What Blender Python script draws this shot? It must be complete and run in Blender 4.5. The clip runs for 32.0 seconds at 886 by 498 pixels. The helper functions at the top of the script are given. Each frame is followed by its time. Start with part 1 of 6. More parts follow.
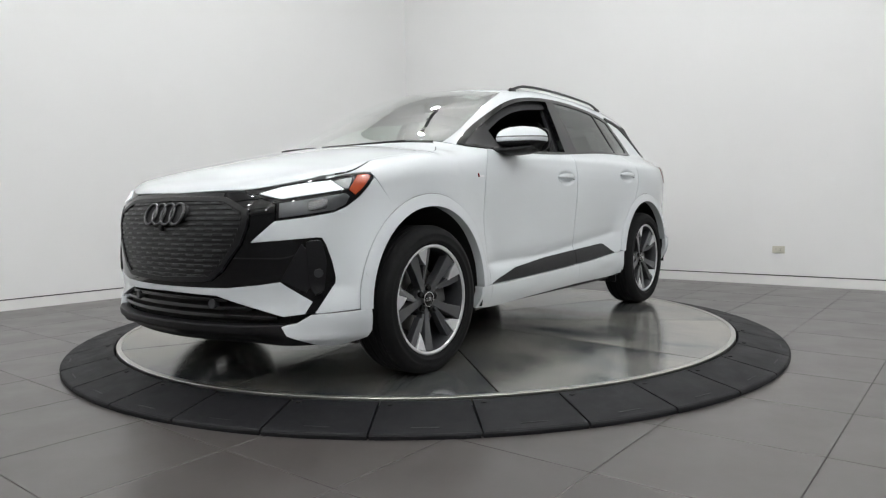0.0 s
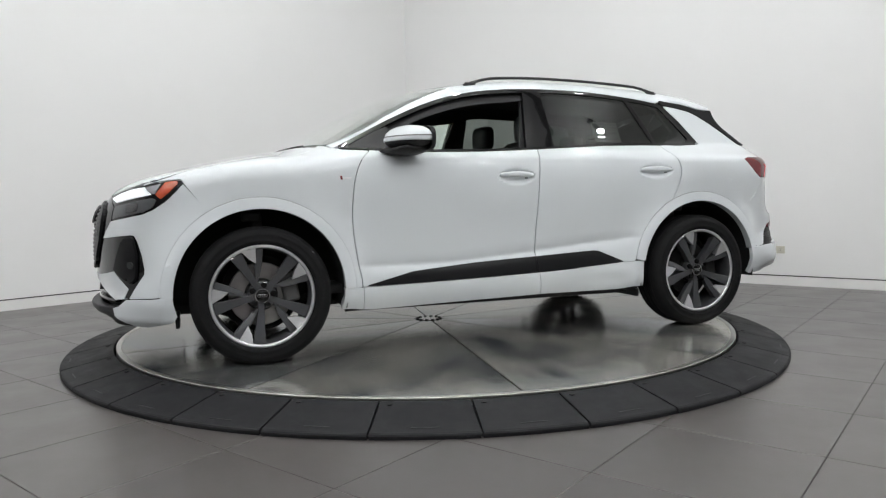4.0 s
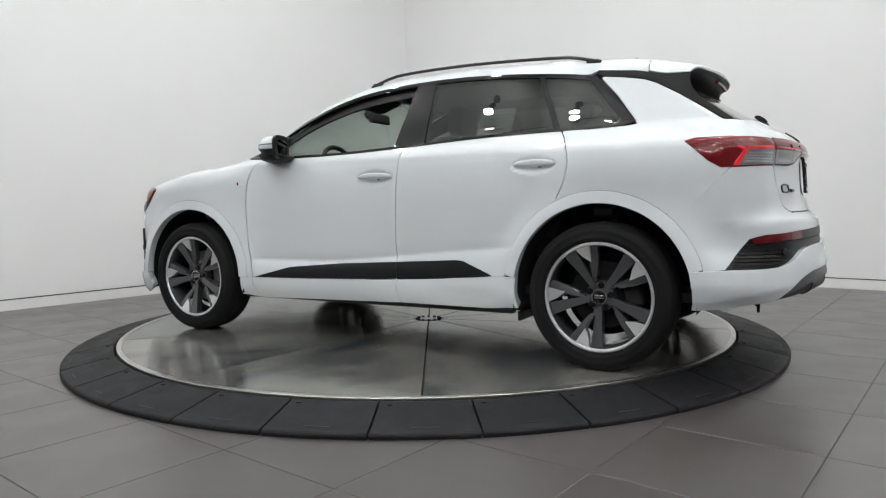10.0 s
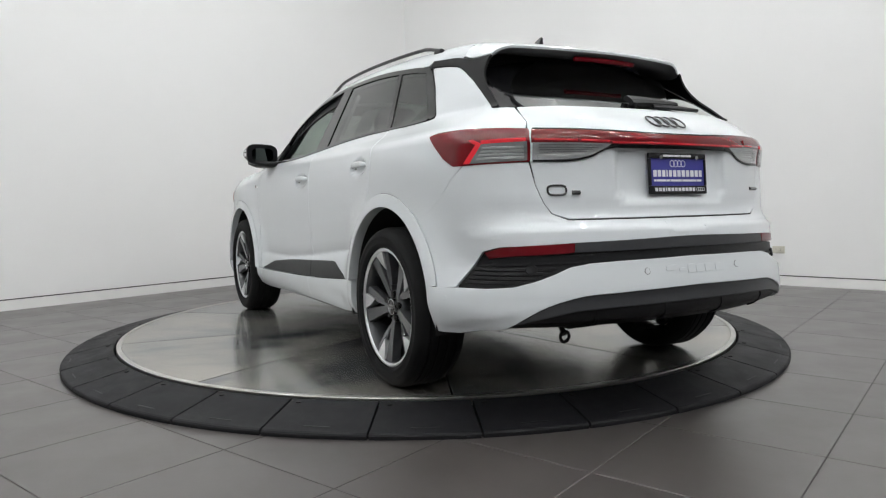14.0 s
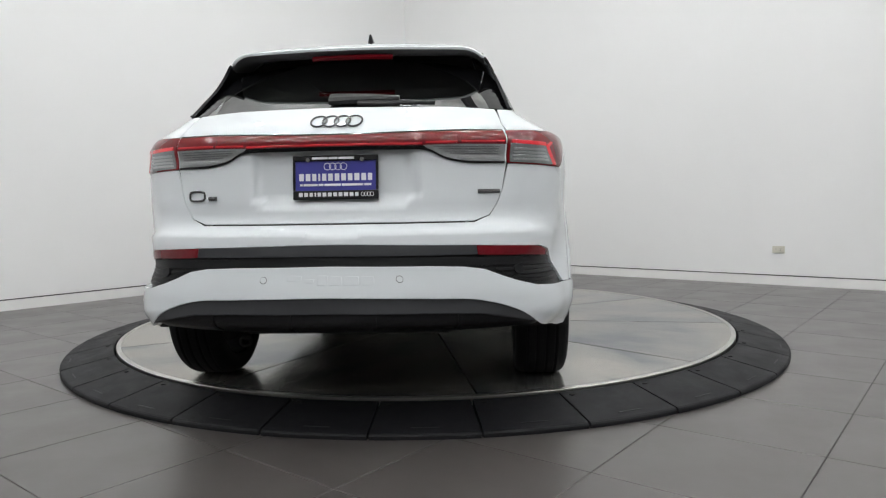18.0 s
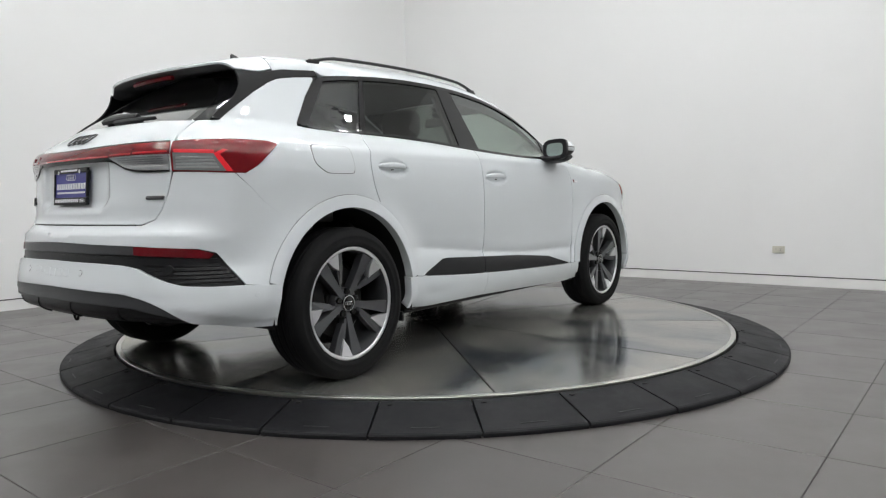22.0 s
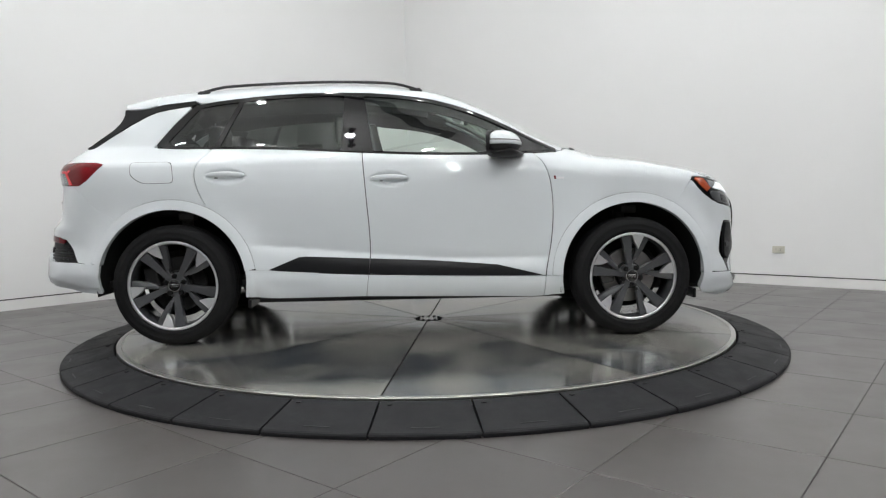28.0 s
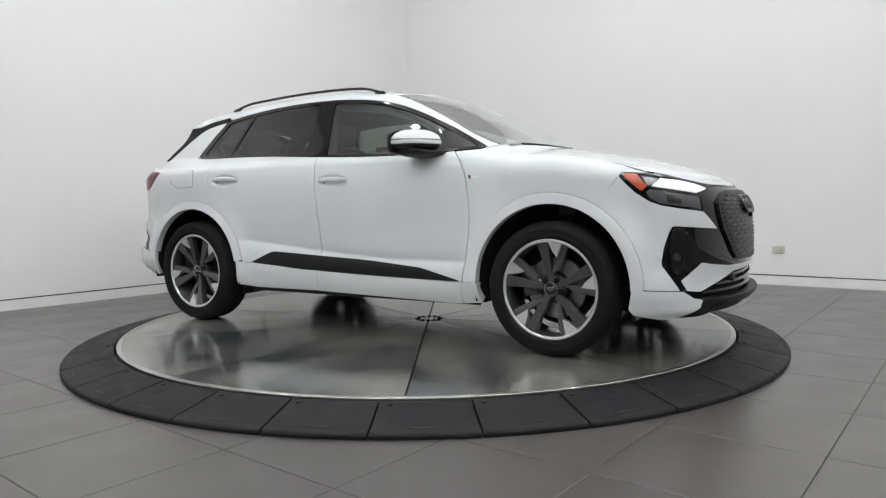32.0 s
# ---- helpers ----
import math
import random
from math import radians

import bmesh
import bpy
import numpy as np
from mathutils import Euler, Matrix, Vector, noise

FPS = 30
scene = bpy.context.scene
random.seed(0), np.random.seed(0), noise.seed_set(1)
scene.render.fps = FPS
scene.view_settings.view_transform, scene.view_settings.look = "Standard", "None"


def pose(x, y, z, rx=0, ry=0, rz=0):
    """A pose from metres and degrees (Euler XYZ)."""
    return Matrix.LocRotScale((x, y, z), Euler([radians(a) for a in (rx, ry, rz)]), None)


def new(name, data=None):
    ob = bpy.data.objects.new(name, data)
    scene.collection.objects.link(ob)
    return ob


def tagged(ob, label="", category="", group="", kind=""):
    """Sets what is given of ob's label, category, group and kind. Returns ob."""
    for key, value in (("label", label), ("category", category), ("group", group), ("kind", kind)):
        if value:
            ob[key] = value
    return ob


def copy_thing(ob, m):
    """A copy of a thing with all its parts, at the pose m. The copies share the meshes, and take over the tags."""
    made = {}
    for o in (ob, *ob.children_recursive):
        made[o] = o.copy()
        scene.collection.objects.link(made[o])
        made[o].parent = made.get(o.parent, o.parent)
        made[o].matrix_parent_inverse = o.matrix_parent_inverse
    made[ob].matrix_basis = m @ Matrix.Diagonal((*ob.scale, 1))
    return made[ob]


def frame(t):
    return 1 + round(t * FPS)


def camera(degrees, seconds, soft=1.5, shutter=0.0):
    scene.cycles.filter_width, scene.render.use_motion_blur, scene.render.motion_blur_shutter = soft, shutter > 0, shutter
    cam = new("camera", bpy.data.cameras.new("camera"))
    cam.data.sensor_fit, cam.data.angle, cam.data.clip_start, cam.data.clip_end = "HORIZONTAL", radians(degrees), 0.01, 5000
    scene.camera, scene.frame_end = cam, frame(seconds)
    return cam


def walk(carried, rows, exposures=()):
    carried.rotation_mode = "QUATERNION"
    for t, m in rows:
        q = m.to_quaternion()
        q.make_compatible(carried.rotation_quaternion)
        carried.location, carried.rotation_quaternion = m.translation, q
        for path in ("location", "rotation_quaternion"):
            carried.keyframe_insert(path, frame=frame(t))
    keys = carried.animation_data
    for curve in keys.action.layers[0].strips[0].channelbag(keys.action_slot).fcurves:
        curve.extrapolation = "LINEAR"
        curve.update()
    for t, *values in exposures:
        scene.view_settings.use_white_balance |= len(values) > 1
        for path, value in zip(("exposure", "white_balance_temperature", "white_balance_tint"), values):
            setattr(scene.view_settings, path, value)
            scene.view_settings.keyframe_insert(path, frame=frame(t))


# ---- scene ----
# The floor is z = 0, the turntable turns about the origin, its plate lies at z = DECK.
CAR_Z = 0.072
DECK = 0.080
SECONDS = 32.0
cam = camera(65.516, SECONDS, soft=1.25)
EYE = Vector((0.0, -4.900, 0.832 + CAR_Z))
CAM_POSE = Matrix.Translation(EYE) @ Matrix.Rotation(0.0226, 4, "Z").inverted() @ Matrix.Rotation(math.pi / 2 - 0.0667, 4, "X") @ Matrix.Rotation(-0.0172, 4, "Z")
walk(cam, [(0.0, CAM_POSE), (SECONDS, CAM_POSE)], exposures=[(0.0, 0.0), (SECONDS, 0.0)])


def turn_at(t):
    """The turntable's angle in degrees at t seconds."""
    return math.degrees(4.0398 - 0.1438 * t + 0.0289 * math.sin(math.pi * t / 32.0) ** 4)


# ---- world: a dim neutral surround outside the closed room ----
world = bpy.data.worlds.new("world")
scene.world = world
world.use_nodes = True
world.node_tree.nodes["Background"].inputs["Color"].default_value = (0.8, 0.85, 0.9, 1)
world.node_tree.nodes["Background"].inputs["Strength"].default_value = 0.05
LAMP_POWER = 172.0
# ---- materials ----
def mat(name, color=(0.5, 0.5, 0.5), rough=0.5, metal=0.0, coat=0.0, ior=1.5, vary=0.0, scale=5.0, bump=0.0, bump_scale=200.0, rough_vary=0.0, emit=None, power=0.0, trans=0.0, stretch=None, coat_rough=0.03):
    m = bpy.data.materials.new(name)
    m.use_nodes = True
    nt = m.node_tree
    b = nt.nodes["Principled BSDF"]
    b.inputs["Base Color"].default_value = (*color, 1)
    b.inputs["Roughness"].default_value = rough
    b.inputs["Metallic"].default_value = metal
    b.inputs["IOR"].default_value = ior
    b.inputs["Coat Weight"].default_value = coat
    b.inputs["Coat Roughness"].default_value = coat_rough
    b.inputs["Transmission Weight"].default_value = trans
    if emit:
        b.inputs["Emission Color"].default_value = (*emit, 1)
        b.inputs["Emission Strength"].default_value = power
    if vary or rough_vary or bump:
        tc = nt.nodes.new("ShaderNodeTexCoord")
        mp = nt.nodes.new("ShaderNodeMapping")
        if stretch:
            mp.inputs["Scale"].default_value = stretch
        nt.links.new(tc.outputs["Object"], mp.inputs["Vector"])
    if vary or rough_vary:
        n1 = nt.nodes.new("ShaderNodeTexNoise")
        n1.inputs["Scale"].default_value = scale
        n1.inputs["Detail"].default_value = 6
        n1.inputs["Roughness"].default_value = 0.6
        nt.links.new(mp.outputs["Vector"], n1.inputs["Vector"])
    if vary:
        mx = nt.nodes.new("ShaderNodeMix")
        mx.data_type = "RGBA"
        mx.inputs["A"].default_value = (*[max(0, c * (1 - vary)) for c in color], 1)
        mx.inputs["B"].default_value = (*[min(1, c * (1 + vary)) for c in color], 1)
        nt.links.new(n1.outputs["Fac"], mx.inputs["Factor"])
        nt.links.new(mx.outputs["Result"], b.inputs["Base Color"])
    if rough_vary:
        mr = nt.nodes.new("ShaderNodeMapRange")
        mr.inputs["From Min"].default_value = 0.3
        mr.inputs["From Max"].default_value = 0.7
        mr.inputs["To Min"].default_value = max(0.0, rough - rough_vary)
        mr.inputs["To Max"].default_value = min(1.0, rough + rough_vary)
        nt.links.new(n1.outputs["Fac"], mr.inputs["Value"])
        nt.links.new(mr.outputs["Result"], b.inputs["Roughness"])
    if bump:
        n2 = nt.nodes.new("ShaderNodeTexNoise")
        n2.inputs["Scale"].default_value = bump_scale
        n2.inputs["Detail"].default_value = 3
        nt.links.new(mp.outputs["Vector"], n2.inputs["Vector"])
        bp = nt.nodes.new("ShaderNodeBump")
        bp.inputs["Strength"].default_value = bump
        bp.inputs["Distance"].default_value = 0.002
        nt.links.new(n2.outputs["Fac"], bp.inputs["Height"])
        nt.links.new(bp.outputs["Normal"], b.inputs["Normal"])
    return m


def steel_mat(name):
    """Worn brushed steel sheet: the grain runs along each plate's own x axis, with cloudy blue-grey stains, rubbed streaks and pale scuffs."""
    m = bpy.data.materials.new(name)
    m.use_nodes = True
    nt = m.node_tree
    b = nt.nodes["Principled BSDF"]
    b.inputs["Metallic"].default_value = 0.80
    tc = nt.nodes.new("ShaderNodeTexCoord")
    oi = nt.nodes.new("ShaderNodeObjectInfo")

    def op(kind, a, c):
        n = nt.nodes.new("ShaderNodeMath")
        n.operation = kind
        for k, v in ((0, a), (1, c)):
            if isinstance(v, float):
                n.inputs[k].default_value = v
            else:
                nt.links.new(v, n.inputs[k])
        return n.outputs["Value"]

    seed = op("MULTIPLY", oi.outputs["Random"], 37.0)

    def noise(scale, detail, rough, stretch=(1.0, 1.0, 1.0), warp=0.0):
        n = nt.nodes.new("ShaderNodeTexNoise")
        n.noise_dimensions = "4D"
        n.inputs["Scale"].default_value = scale
        n.inputs["Detail"].default_value = detail
        n.inputs["Roughness"].default_value = rough
        n.inputs["Distortion"].default_value = warp
        mp = nt.nodes.new("ShaderNodeMapping")
        mp.inputs["Scale"].default_value = stretch
        nt.links.new(tc.outputs["Object"], mp.inputs["Vector"])
        nt.links.new(mp.outputs["Vector"], n.inputs["Vector"])
        nt.links.new(seed, n.inputs["W"])
        return n.outputs["Fac"]

    def span(v, a0, a1, b0, b1):
        r = nt.nodes.new("ShaderNodeMapRange")
        for k, w in zip(("From Min", "From Max", "To Min", "To Max"), (a0, a1, b0, b1)):
            r.inputs[k].default_value = w
        nt.links.new(v, r.inputs["Value"])
        return r.outputs["Result"]

    def blend(f, p, q):
        mx = nt.nodes.new("ShaderNodeMix")
        mx.data_type = "RGBA"
        for k, v in (("A", p), ("B", q)):
            if isinstance(v, tuple):
                mx.inputs[k].default_value = (*v, 1)
            else:
                nt.links.new(v, mx.inputs[k])
        nt.links.new(f, mx.inputs["Factor"])
        return mx.outputs["Result"]

    clouds = noise(1.5, 4, 0.5, (0.8, 1.4, 1.0), 0.3)
    smears = noise(2.6, 4, 0.52, (0.7, 1.8, 1.0), 0.5)
    scuffs = noise(7.0, 6, 0.7, (1.0, 1.6, 1.0), 1.4)
    brush = noise(2.0, 4, 0.5, (3.0, 110.0, 1.0))
    stain = op("MULTIPLY", span(clouds, 0.42, 0.58, 0.0, 1.0), span(smears, 0.32, 0.62, 0.25, 1.0))
    col = blend(stain, (0.57, 0.55, 0.50), (0.175, 0.195, 0.22))
    col = blend(op("MULTIPLY", span(scuffs, 0.55, 0.75, 0.0, 0.15), span(smears, 0.35, 0.6, 1.0, 0.2)), col, (0.40, 0.37, 0.31))
    hs = nt.nodes.new("ShaderNodeHueSaturation")
    nt.links.new(col, hs.inputs["Color"])
    nt.links.new(op("MULTIPLY", span(oi.outputs["Random"], 0.0, 1.0, 0.86, 1.06), span(brush, 0.3, 0.7, 0.90, 1.08)), hs.inputs["Value"])
    nt.links.new(hs.outputs["Color"], b.inputs["Base Color"])
    b.inputs["Specular Tint"].default_value = (0.80, 0.80, 0.80, 1)
    nt.links.new(op("ADD", span(stain, 0.0, 1.0, 0.21, 0.10), span(scuffs, 0.35, 0.65, -0.01, 0.015)), b.inputs["Roughness"])
    b.inputs["Anisotropic"].default_value = 0.6
    across = nt.nodes.new("ShaderNodeVectorTransform")
    across.vector_type = "VECTOR"
    across.convert_from, across.convert_to = "OBJECT", "WORLD"
    across.inputs["Vector"].default_value = (-0.588, 0.809, 0.0)
    nt.links.new(across.outputs["Vector"], b.inputs["Tangent"])
    bp = nt.nodes.new("ShaderNodeBump")
    bp.inputs["Strength"].default_value = 0.03
    bp.inputs["Distance"].default_value = 0.001
    nt.links.new(brush, bp.inputs["Height"])
    nt.links.new(bp.outputs["Normal"], b.inputs["Normal"])
    return m


def glass_mat(name, tint, rough=0.0, base=0.07, fall=4.0):
    """Thin sheet glass: tinted transparency with a fresnel gloss."""
    m = bpy.data.materials.new(name)
    m.use_nodes = True
    nt = m.node_tree
    nt.nodes.clear()
    out = nt.nodes.new("ShaderNodeOutputMaterial")
    tr = nt.nodes.new("ShaderNodeBsdfTransparent")
    tr.inputs["Color"].default_value = (*tint, 1)
    gl = nt.nodes.new("ShaderNodeBsdfGlossy")
    gl.inputs["Roughness"].default_value = rough
    gl.inputs["Color"].default_value = (0.97, 0.98, 0.97, 1)
    lw = nt.nodes.new("ShaderNodeLayerWeight")
    lw.inputs["Blend"].default_value = 0.5
    pw = nt.nodes.new("ShaderNodeMath")
    pw.operation = "POWER"
    pw.inputs[1].default_value = fall
    nt.links.new(lw.outputs["Facing"], pw.inputs[0])
    ma = nt.nodes.new("ShaderNodeMath")
    ma.operation = "MULTIPLY_ADD"
    ma.inputs[1].default_value, ma.inputs[2].default_value = 0.92, base
    nt.links.new(pw.outputs["Value"], ma.inputs[0])
    ms = nt.nodes.new("ShaderNodeMixShader")
    nt.links.new(ma.outputs["Value"], ms.inputs["Fac"])
    nt.links.new(tr.outputs["BSDF"], ms.inputs[1])
    nt.links.new(gl.outputs["BSDF"], ms.inputs[2])
    nt.links.new(ms.outputs["Shader"], out.inputs["Surface"])
    return m


M_BACKWALL = mat("dark_wall_paint", (0.18, 0.18, 0.18), 0.7, vary=0.05, scale=1.2)
M_WALL = mat("wall_paint", (0.82, 0.82, 0.815), 0.75, vary=0.02, scale=1.2, bump=0.05, bump_scale=120)
M_BASE = mat("baseboard_paint", (0.82, 0.815, 0.80), 0.45, vary=0.03, scale=4)
M_GAP = mat("dark_gap", (0.02, 0.02, 0.02), 0.9)
M_CEIL = mat("ceiling_paint", (0.84, 0.84, 0.835), 0.8, vary=0.04, scale=1.0)
M_TILE = mat("floor_tile", (0.062, 0.055, 0.0525), 0.35, vary=0.32, scale=2.6, coat=0.35, coat_rough=0.30, rough_vary=0.08, bump=0.06, bump_scale=90)
M_GROUT = mat("grout", (0.06, 0.052, 0.047), 0.9, vary=0.2, scale=20)
M_RUBBER = mat("rubber_mat", (0.008, 0.008, 0.0095), 0.6, ior=1.29, vary=0.25, scale=8, rough_vary=0.08, bump=0.25, bump_scale=400)
M_SATIN = mat("satin_black", (0.004, 0.004, 0.0045), 0.5, ior=1.26, vary=0.1, scale=30)
M_SCUFF = mat("scuffed_rubber", (0.020, 0.020, 0.021), 0.5, vary=0.4, scale=30)
M_STEEL = steel_mat("plate_steel")
M_STEELRIM = mat("rim_steel", (0.62, 0.61, 0.58), 0.3, 1.0, vary=0.1, scale=8)
M_WHITE = mat("white_paint", (0.63, 0.663, 0.685), 0.60, coat=1.0, vary=0.008, scale=3, coat_rough=0.008)
M_BLACKGLOSS = mat("black_gloss", (0.004, 0.004, 0.0045), 0.03, ior=1.42)
M_BLACKPLASTIC = mat("black_plastic", (0.006, 0.006, 0.007), 0.40, ior=1.35, vary=0.15, scale=30, bump=0.15, bump_scale=600)
M_GREYPLASTIC = mat("grey_plastic", (0.028, 0.029, 0.032), 0.42, vary=0.1, scale=30, bump=0.1, bump_scale=500)
M_DARK = mat("dark_cavity", (0.006, 0.006, 0.006), 0.85, vary=0.3, scale=6)
M_TYRE = mat("tyre_rubber", (0.007, 0.007, 0.0075), 0.75, ior=1.25, vary=0.3, scale=12, bump=0.2, bump_scale=300)
M_RIMDARK = mat("rim_grey", (0.058, 0.060, 0.065), 0.36, 0.4, coat=0.8)
M_RIMBRIGHT = mat("rim_machined", (0.66, 0.665, 0.68), 0.32, 0.75, coat=0.5)
M_DISC = mat("brake_steel", (0.35, 0.34, 0.33), 0.35, 1.0, vary=0.2, scale=20)
M_CHROME = mat("chrome", (0.75, 0.75, 0.76), 0.12, 1.0)
M_DARKCHROME = mat("dark_chrome", (0.10, 0.10, 0.105), 0.25, 0.9)
M_RED = mat("red_lens", (0.14, 0.005, 0.008), 0.10, vary=0.2, scale=14)
M_REDDARK = mat("red_reflector", (0.12, 0.004, 0.008), 0.1, vary=0.15, scale=40)
M_ORANGE = mat("amber_reflector", (0.38, 0.058, 0.016), 0.2, coat=1.0, vary=0.15, scale=60)
M_LAMPGREY = mat("lamp_housing", (0.075, 0.078, 0.083), 0.28, 0.2, vary=0.3, scale=20)
M_LAMPCLEAR = mat("lamp_clear", (0.26, 0.265, 0.27), 0.12, 0.5, vary=0.3, scale=30)
M_DRL = mat("daylight_lamp", (0.9, 0.93, 0.95), 0.3, emit=(0.9, 0.97, 1.0), power=0.25)
M_GLASS = glass_mat("clear_glass", (0.70, 0.80, 0.735), base=0.10)
M_TINT = glass_mat("tinted_glass", (0.18, 0.20, 0.185), base=0.055, fall=4.6)
M_SCREEN = glass_mat("windscreen_glass", (0.72, 0.84, 0.76), base=0.20, fall=1.7)
M_INTERIOR = mat("interior_black", (0.016, 0.016, 0.018), 0.7, vary=0.2, scale=20, bump=0.2, bump_scale=400)
M_SEAT = mat("seat_leather", (0.022, 0.022, 0.024), 0.5, vary=0.15, scale=15, bump=0.3, bump_scale=250)
M_LINER = mat("headliner", (0.05, 0.05, 0.052), 0.9, bump=0.2, bump_scale=500)
M_BLUE = mat("plate_blue", (0.035, 0.035, 0.24), 0.4, vary=0.05, scale=30)
M_INK = mat("plate_white", (0.72, 0.72, 0.74), 0.5)
M_BADGE = mat("badge_black", (0.012, 0.012, 0.013), 0.3, coat=0.5)
M_LAMP = mat("lamp_glow", (0.9, 0.9, 0.9), 0.5, emit=(0.985, 1.0, 1.0), power=LAMP_POWER)
M_LAMPBODY = mat("lamp_body", (0.05, 0.05, 0.052), 0.4)
M_OUTLET = mat("outlet_plastic", (0.62, 0.60, 0.52), 0.4)
M_STICKER = mat("paper_label", (0.17, 0.20, 0.175), 0.7, vary=0.08, scale=20)
# ---- mesh helpers ----
def mesh_from(name, verts, faces, material, parent=None, label="", smooth=False, normals=None):
    me = bpy.data.meshes.new(name)
    me.from_pydata([tuple(v) for v in verts], [], faces)
    me.materials.append(material)
    if smooth:
        me.polygons.foreach_set("use_smooth", [True] * len(me.polygons))
    me.update()
    if normals is not None:
        me.normals_split_custom_set_from_vertices([tuple(n) for n in normals])
    ob = new(name, me)
    if parent:
        ob.parent = parent
    if label:
        tagged(ob, label)
    return ob


def part(name, bm, material, parent=None, label="", smooth=False):
    me = bpy.data.meshes.new(name)
    bm.normal_update()
    bm.to_mesh(me)
    bm.free()
    me.materials.append(material)
    if smooth:
        me.polygons.foreach_set("use_smooth", [True] * len(me.polygons))
    ob = new(name, me)
    if parent:
        ob.parent = parent
    if label:
        tagged(ob, label)
    return ob


def bm_box(size, at=(0, 0, 0), bevel=0.0, rot=None, bm=None, seg=2):
    bm = bm or bmesh.new()
    m = Matrix.Translation(at) @ (rot or Matrix()) @ Matrix.Diagonal((*size, 1))
    vs = bmesh.ops.create_cube(bm, size=1, matrix=m)["verts"]
    if bevel:
        es = list({e for v in vs for e in v.link_edges})
        bmesh.ops.bevel(bm, geom=es, offset=bevel, segments=seg, affect="EDGES", profile=0.5)
    return bm


def bm_cyl(r, depth, at=(0, 0, 0), rot=None, n=24, bm=None, r2=None, bevel=0.0):
    bm = bm or bmesh.new()
    m = Matrix.Translation(at) @ (rot or Matrix())
    vs = bmesh.ops.create_cone(bm, cap_ends=True, segments=n, radius1=r, radius2=r if r2 is None else r2, depth=depth, matrix=m)["verts"]
    if bevel:
        es = [e for e in {e for v in vs for e in v.link_edges} if len(e.link_faces) == 2 and any(len(f.verts) > 4 for f in e.link_faces)]
        bmesh.ops.bevel(bm, geom=es, offset=bevel, segments=2, affect="EDGES", profile=0.5)
    return bm


def bm_lathe(profile, n=64, axis="Y", bm=None, close=False):
    """Turn (radius, height) pairs about an axis."""
    bm = bm or bmesh.new()
    rings = []
    for i in range(n):
        a = 2 * math.pi * i / n
        c, s = math.cos(a), math.sin(a)
        rings.append([bm.verts.new((r * c, h, r * s) if axis == "Y" else (r * c, r * s, h)) for r, h in profile])
    k = len(profile)
    for i in range(n):
        p, q = rings[i], rings[(i + 1) % n]
        for j in range(k if close else k - 1):
            fc = (p[j], p[(j + 1) % k], q[(j + 1) % k], q[j])
            bm.faces.new(fc)
    bmesh.ops.recalc_face_normals(bm, faces=bm.faces)
    return bm


def bm_tube(pts, r, n=8, bm=None, closed=False):
    """A round bar along a line of points."""
    bm = bm or bmesh.new()
    pts = [Vector(p) for p in pts]
    m = len(pts)
    rings = []
    for i, p in enumerate(pts):
        a = pts[(i - 1) % m] if closed or i else pts[0]
        b = pts[(i + 1) % m] if closed or i < m - 1 else pts[-1]
        d = (b - a).normalized()
        u = d.cross(Vector((0, 0, 1)) if abs(d.z) < 0.9 else Vector((1, 0, 0))).normalized()
        w = d.cross(u)
        rr = r[i] if isinstance(r, (list, tuple)) else r
        rings.append([bm.verts.new(p + rr * (math.cos(t) * u + math.sin(t) * w)) for t in (2 * math.pi * j / n for j in range(n))])
    for i in range(m if closed else m - 1):
        p, q = rings[i], rings[(i + 1) % m]
        for j in range(n):
            bm.faces.new((p[j], p[(j + 1) % n], q[(j + 1) % n], q[j]))
    if not closed:
        bm.faces.new(rings[0][::-1])
        bm.faces.new(rings[-1])
    return bm


def thing(name, label, category, at=(0, 0, 0), group="", kind=""):
    e = new(name)
    e.location = at
    return tagged(e, label, category, group, kind)


# ---- the room, its axes turned with the floor tiles ----
ROOM_TURN = math.radians(50.3)
AX = Vector((math.cos(ROOM_TURN), math.sin(ROOM_TURN), 0))      # along the wall that runs back
BX = Vector((math.sin(ROOM_TURN), -math.cos(ROOM_TURN), 0))     # along the other wall
CORNER = Vector((-0.266, 5.257, 0))
LEFT_DIR = Vector((-0.671, -0.741, 0)).normalized()
RIGHT_DIR = Vector((0.774, -0.633, 0)).normalized()
LEFT_LEN, RIGHT_LEN, CEIL = 16.0, 16.0, 5.2
LEFT_END = CORNER + LEFT_DIR * LEFT_LEN
RIGHT_END = CORNER + RIGHT_DIR * RIGHT_LEN
FAR_END = LEFT_END + RIGHT_DIR * RIGHT_LEN


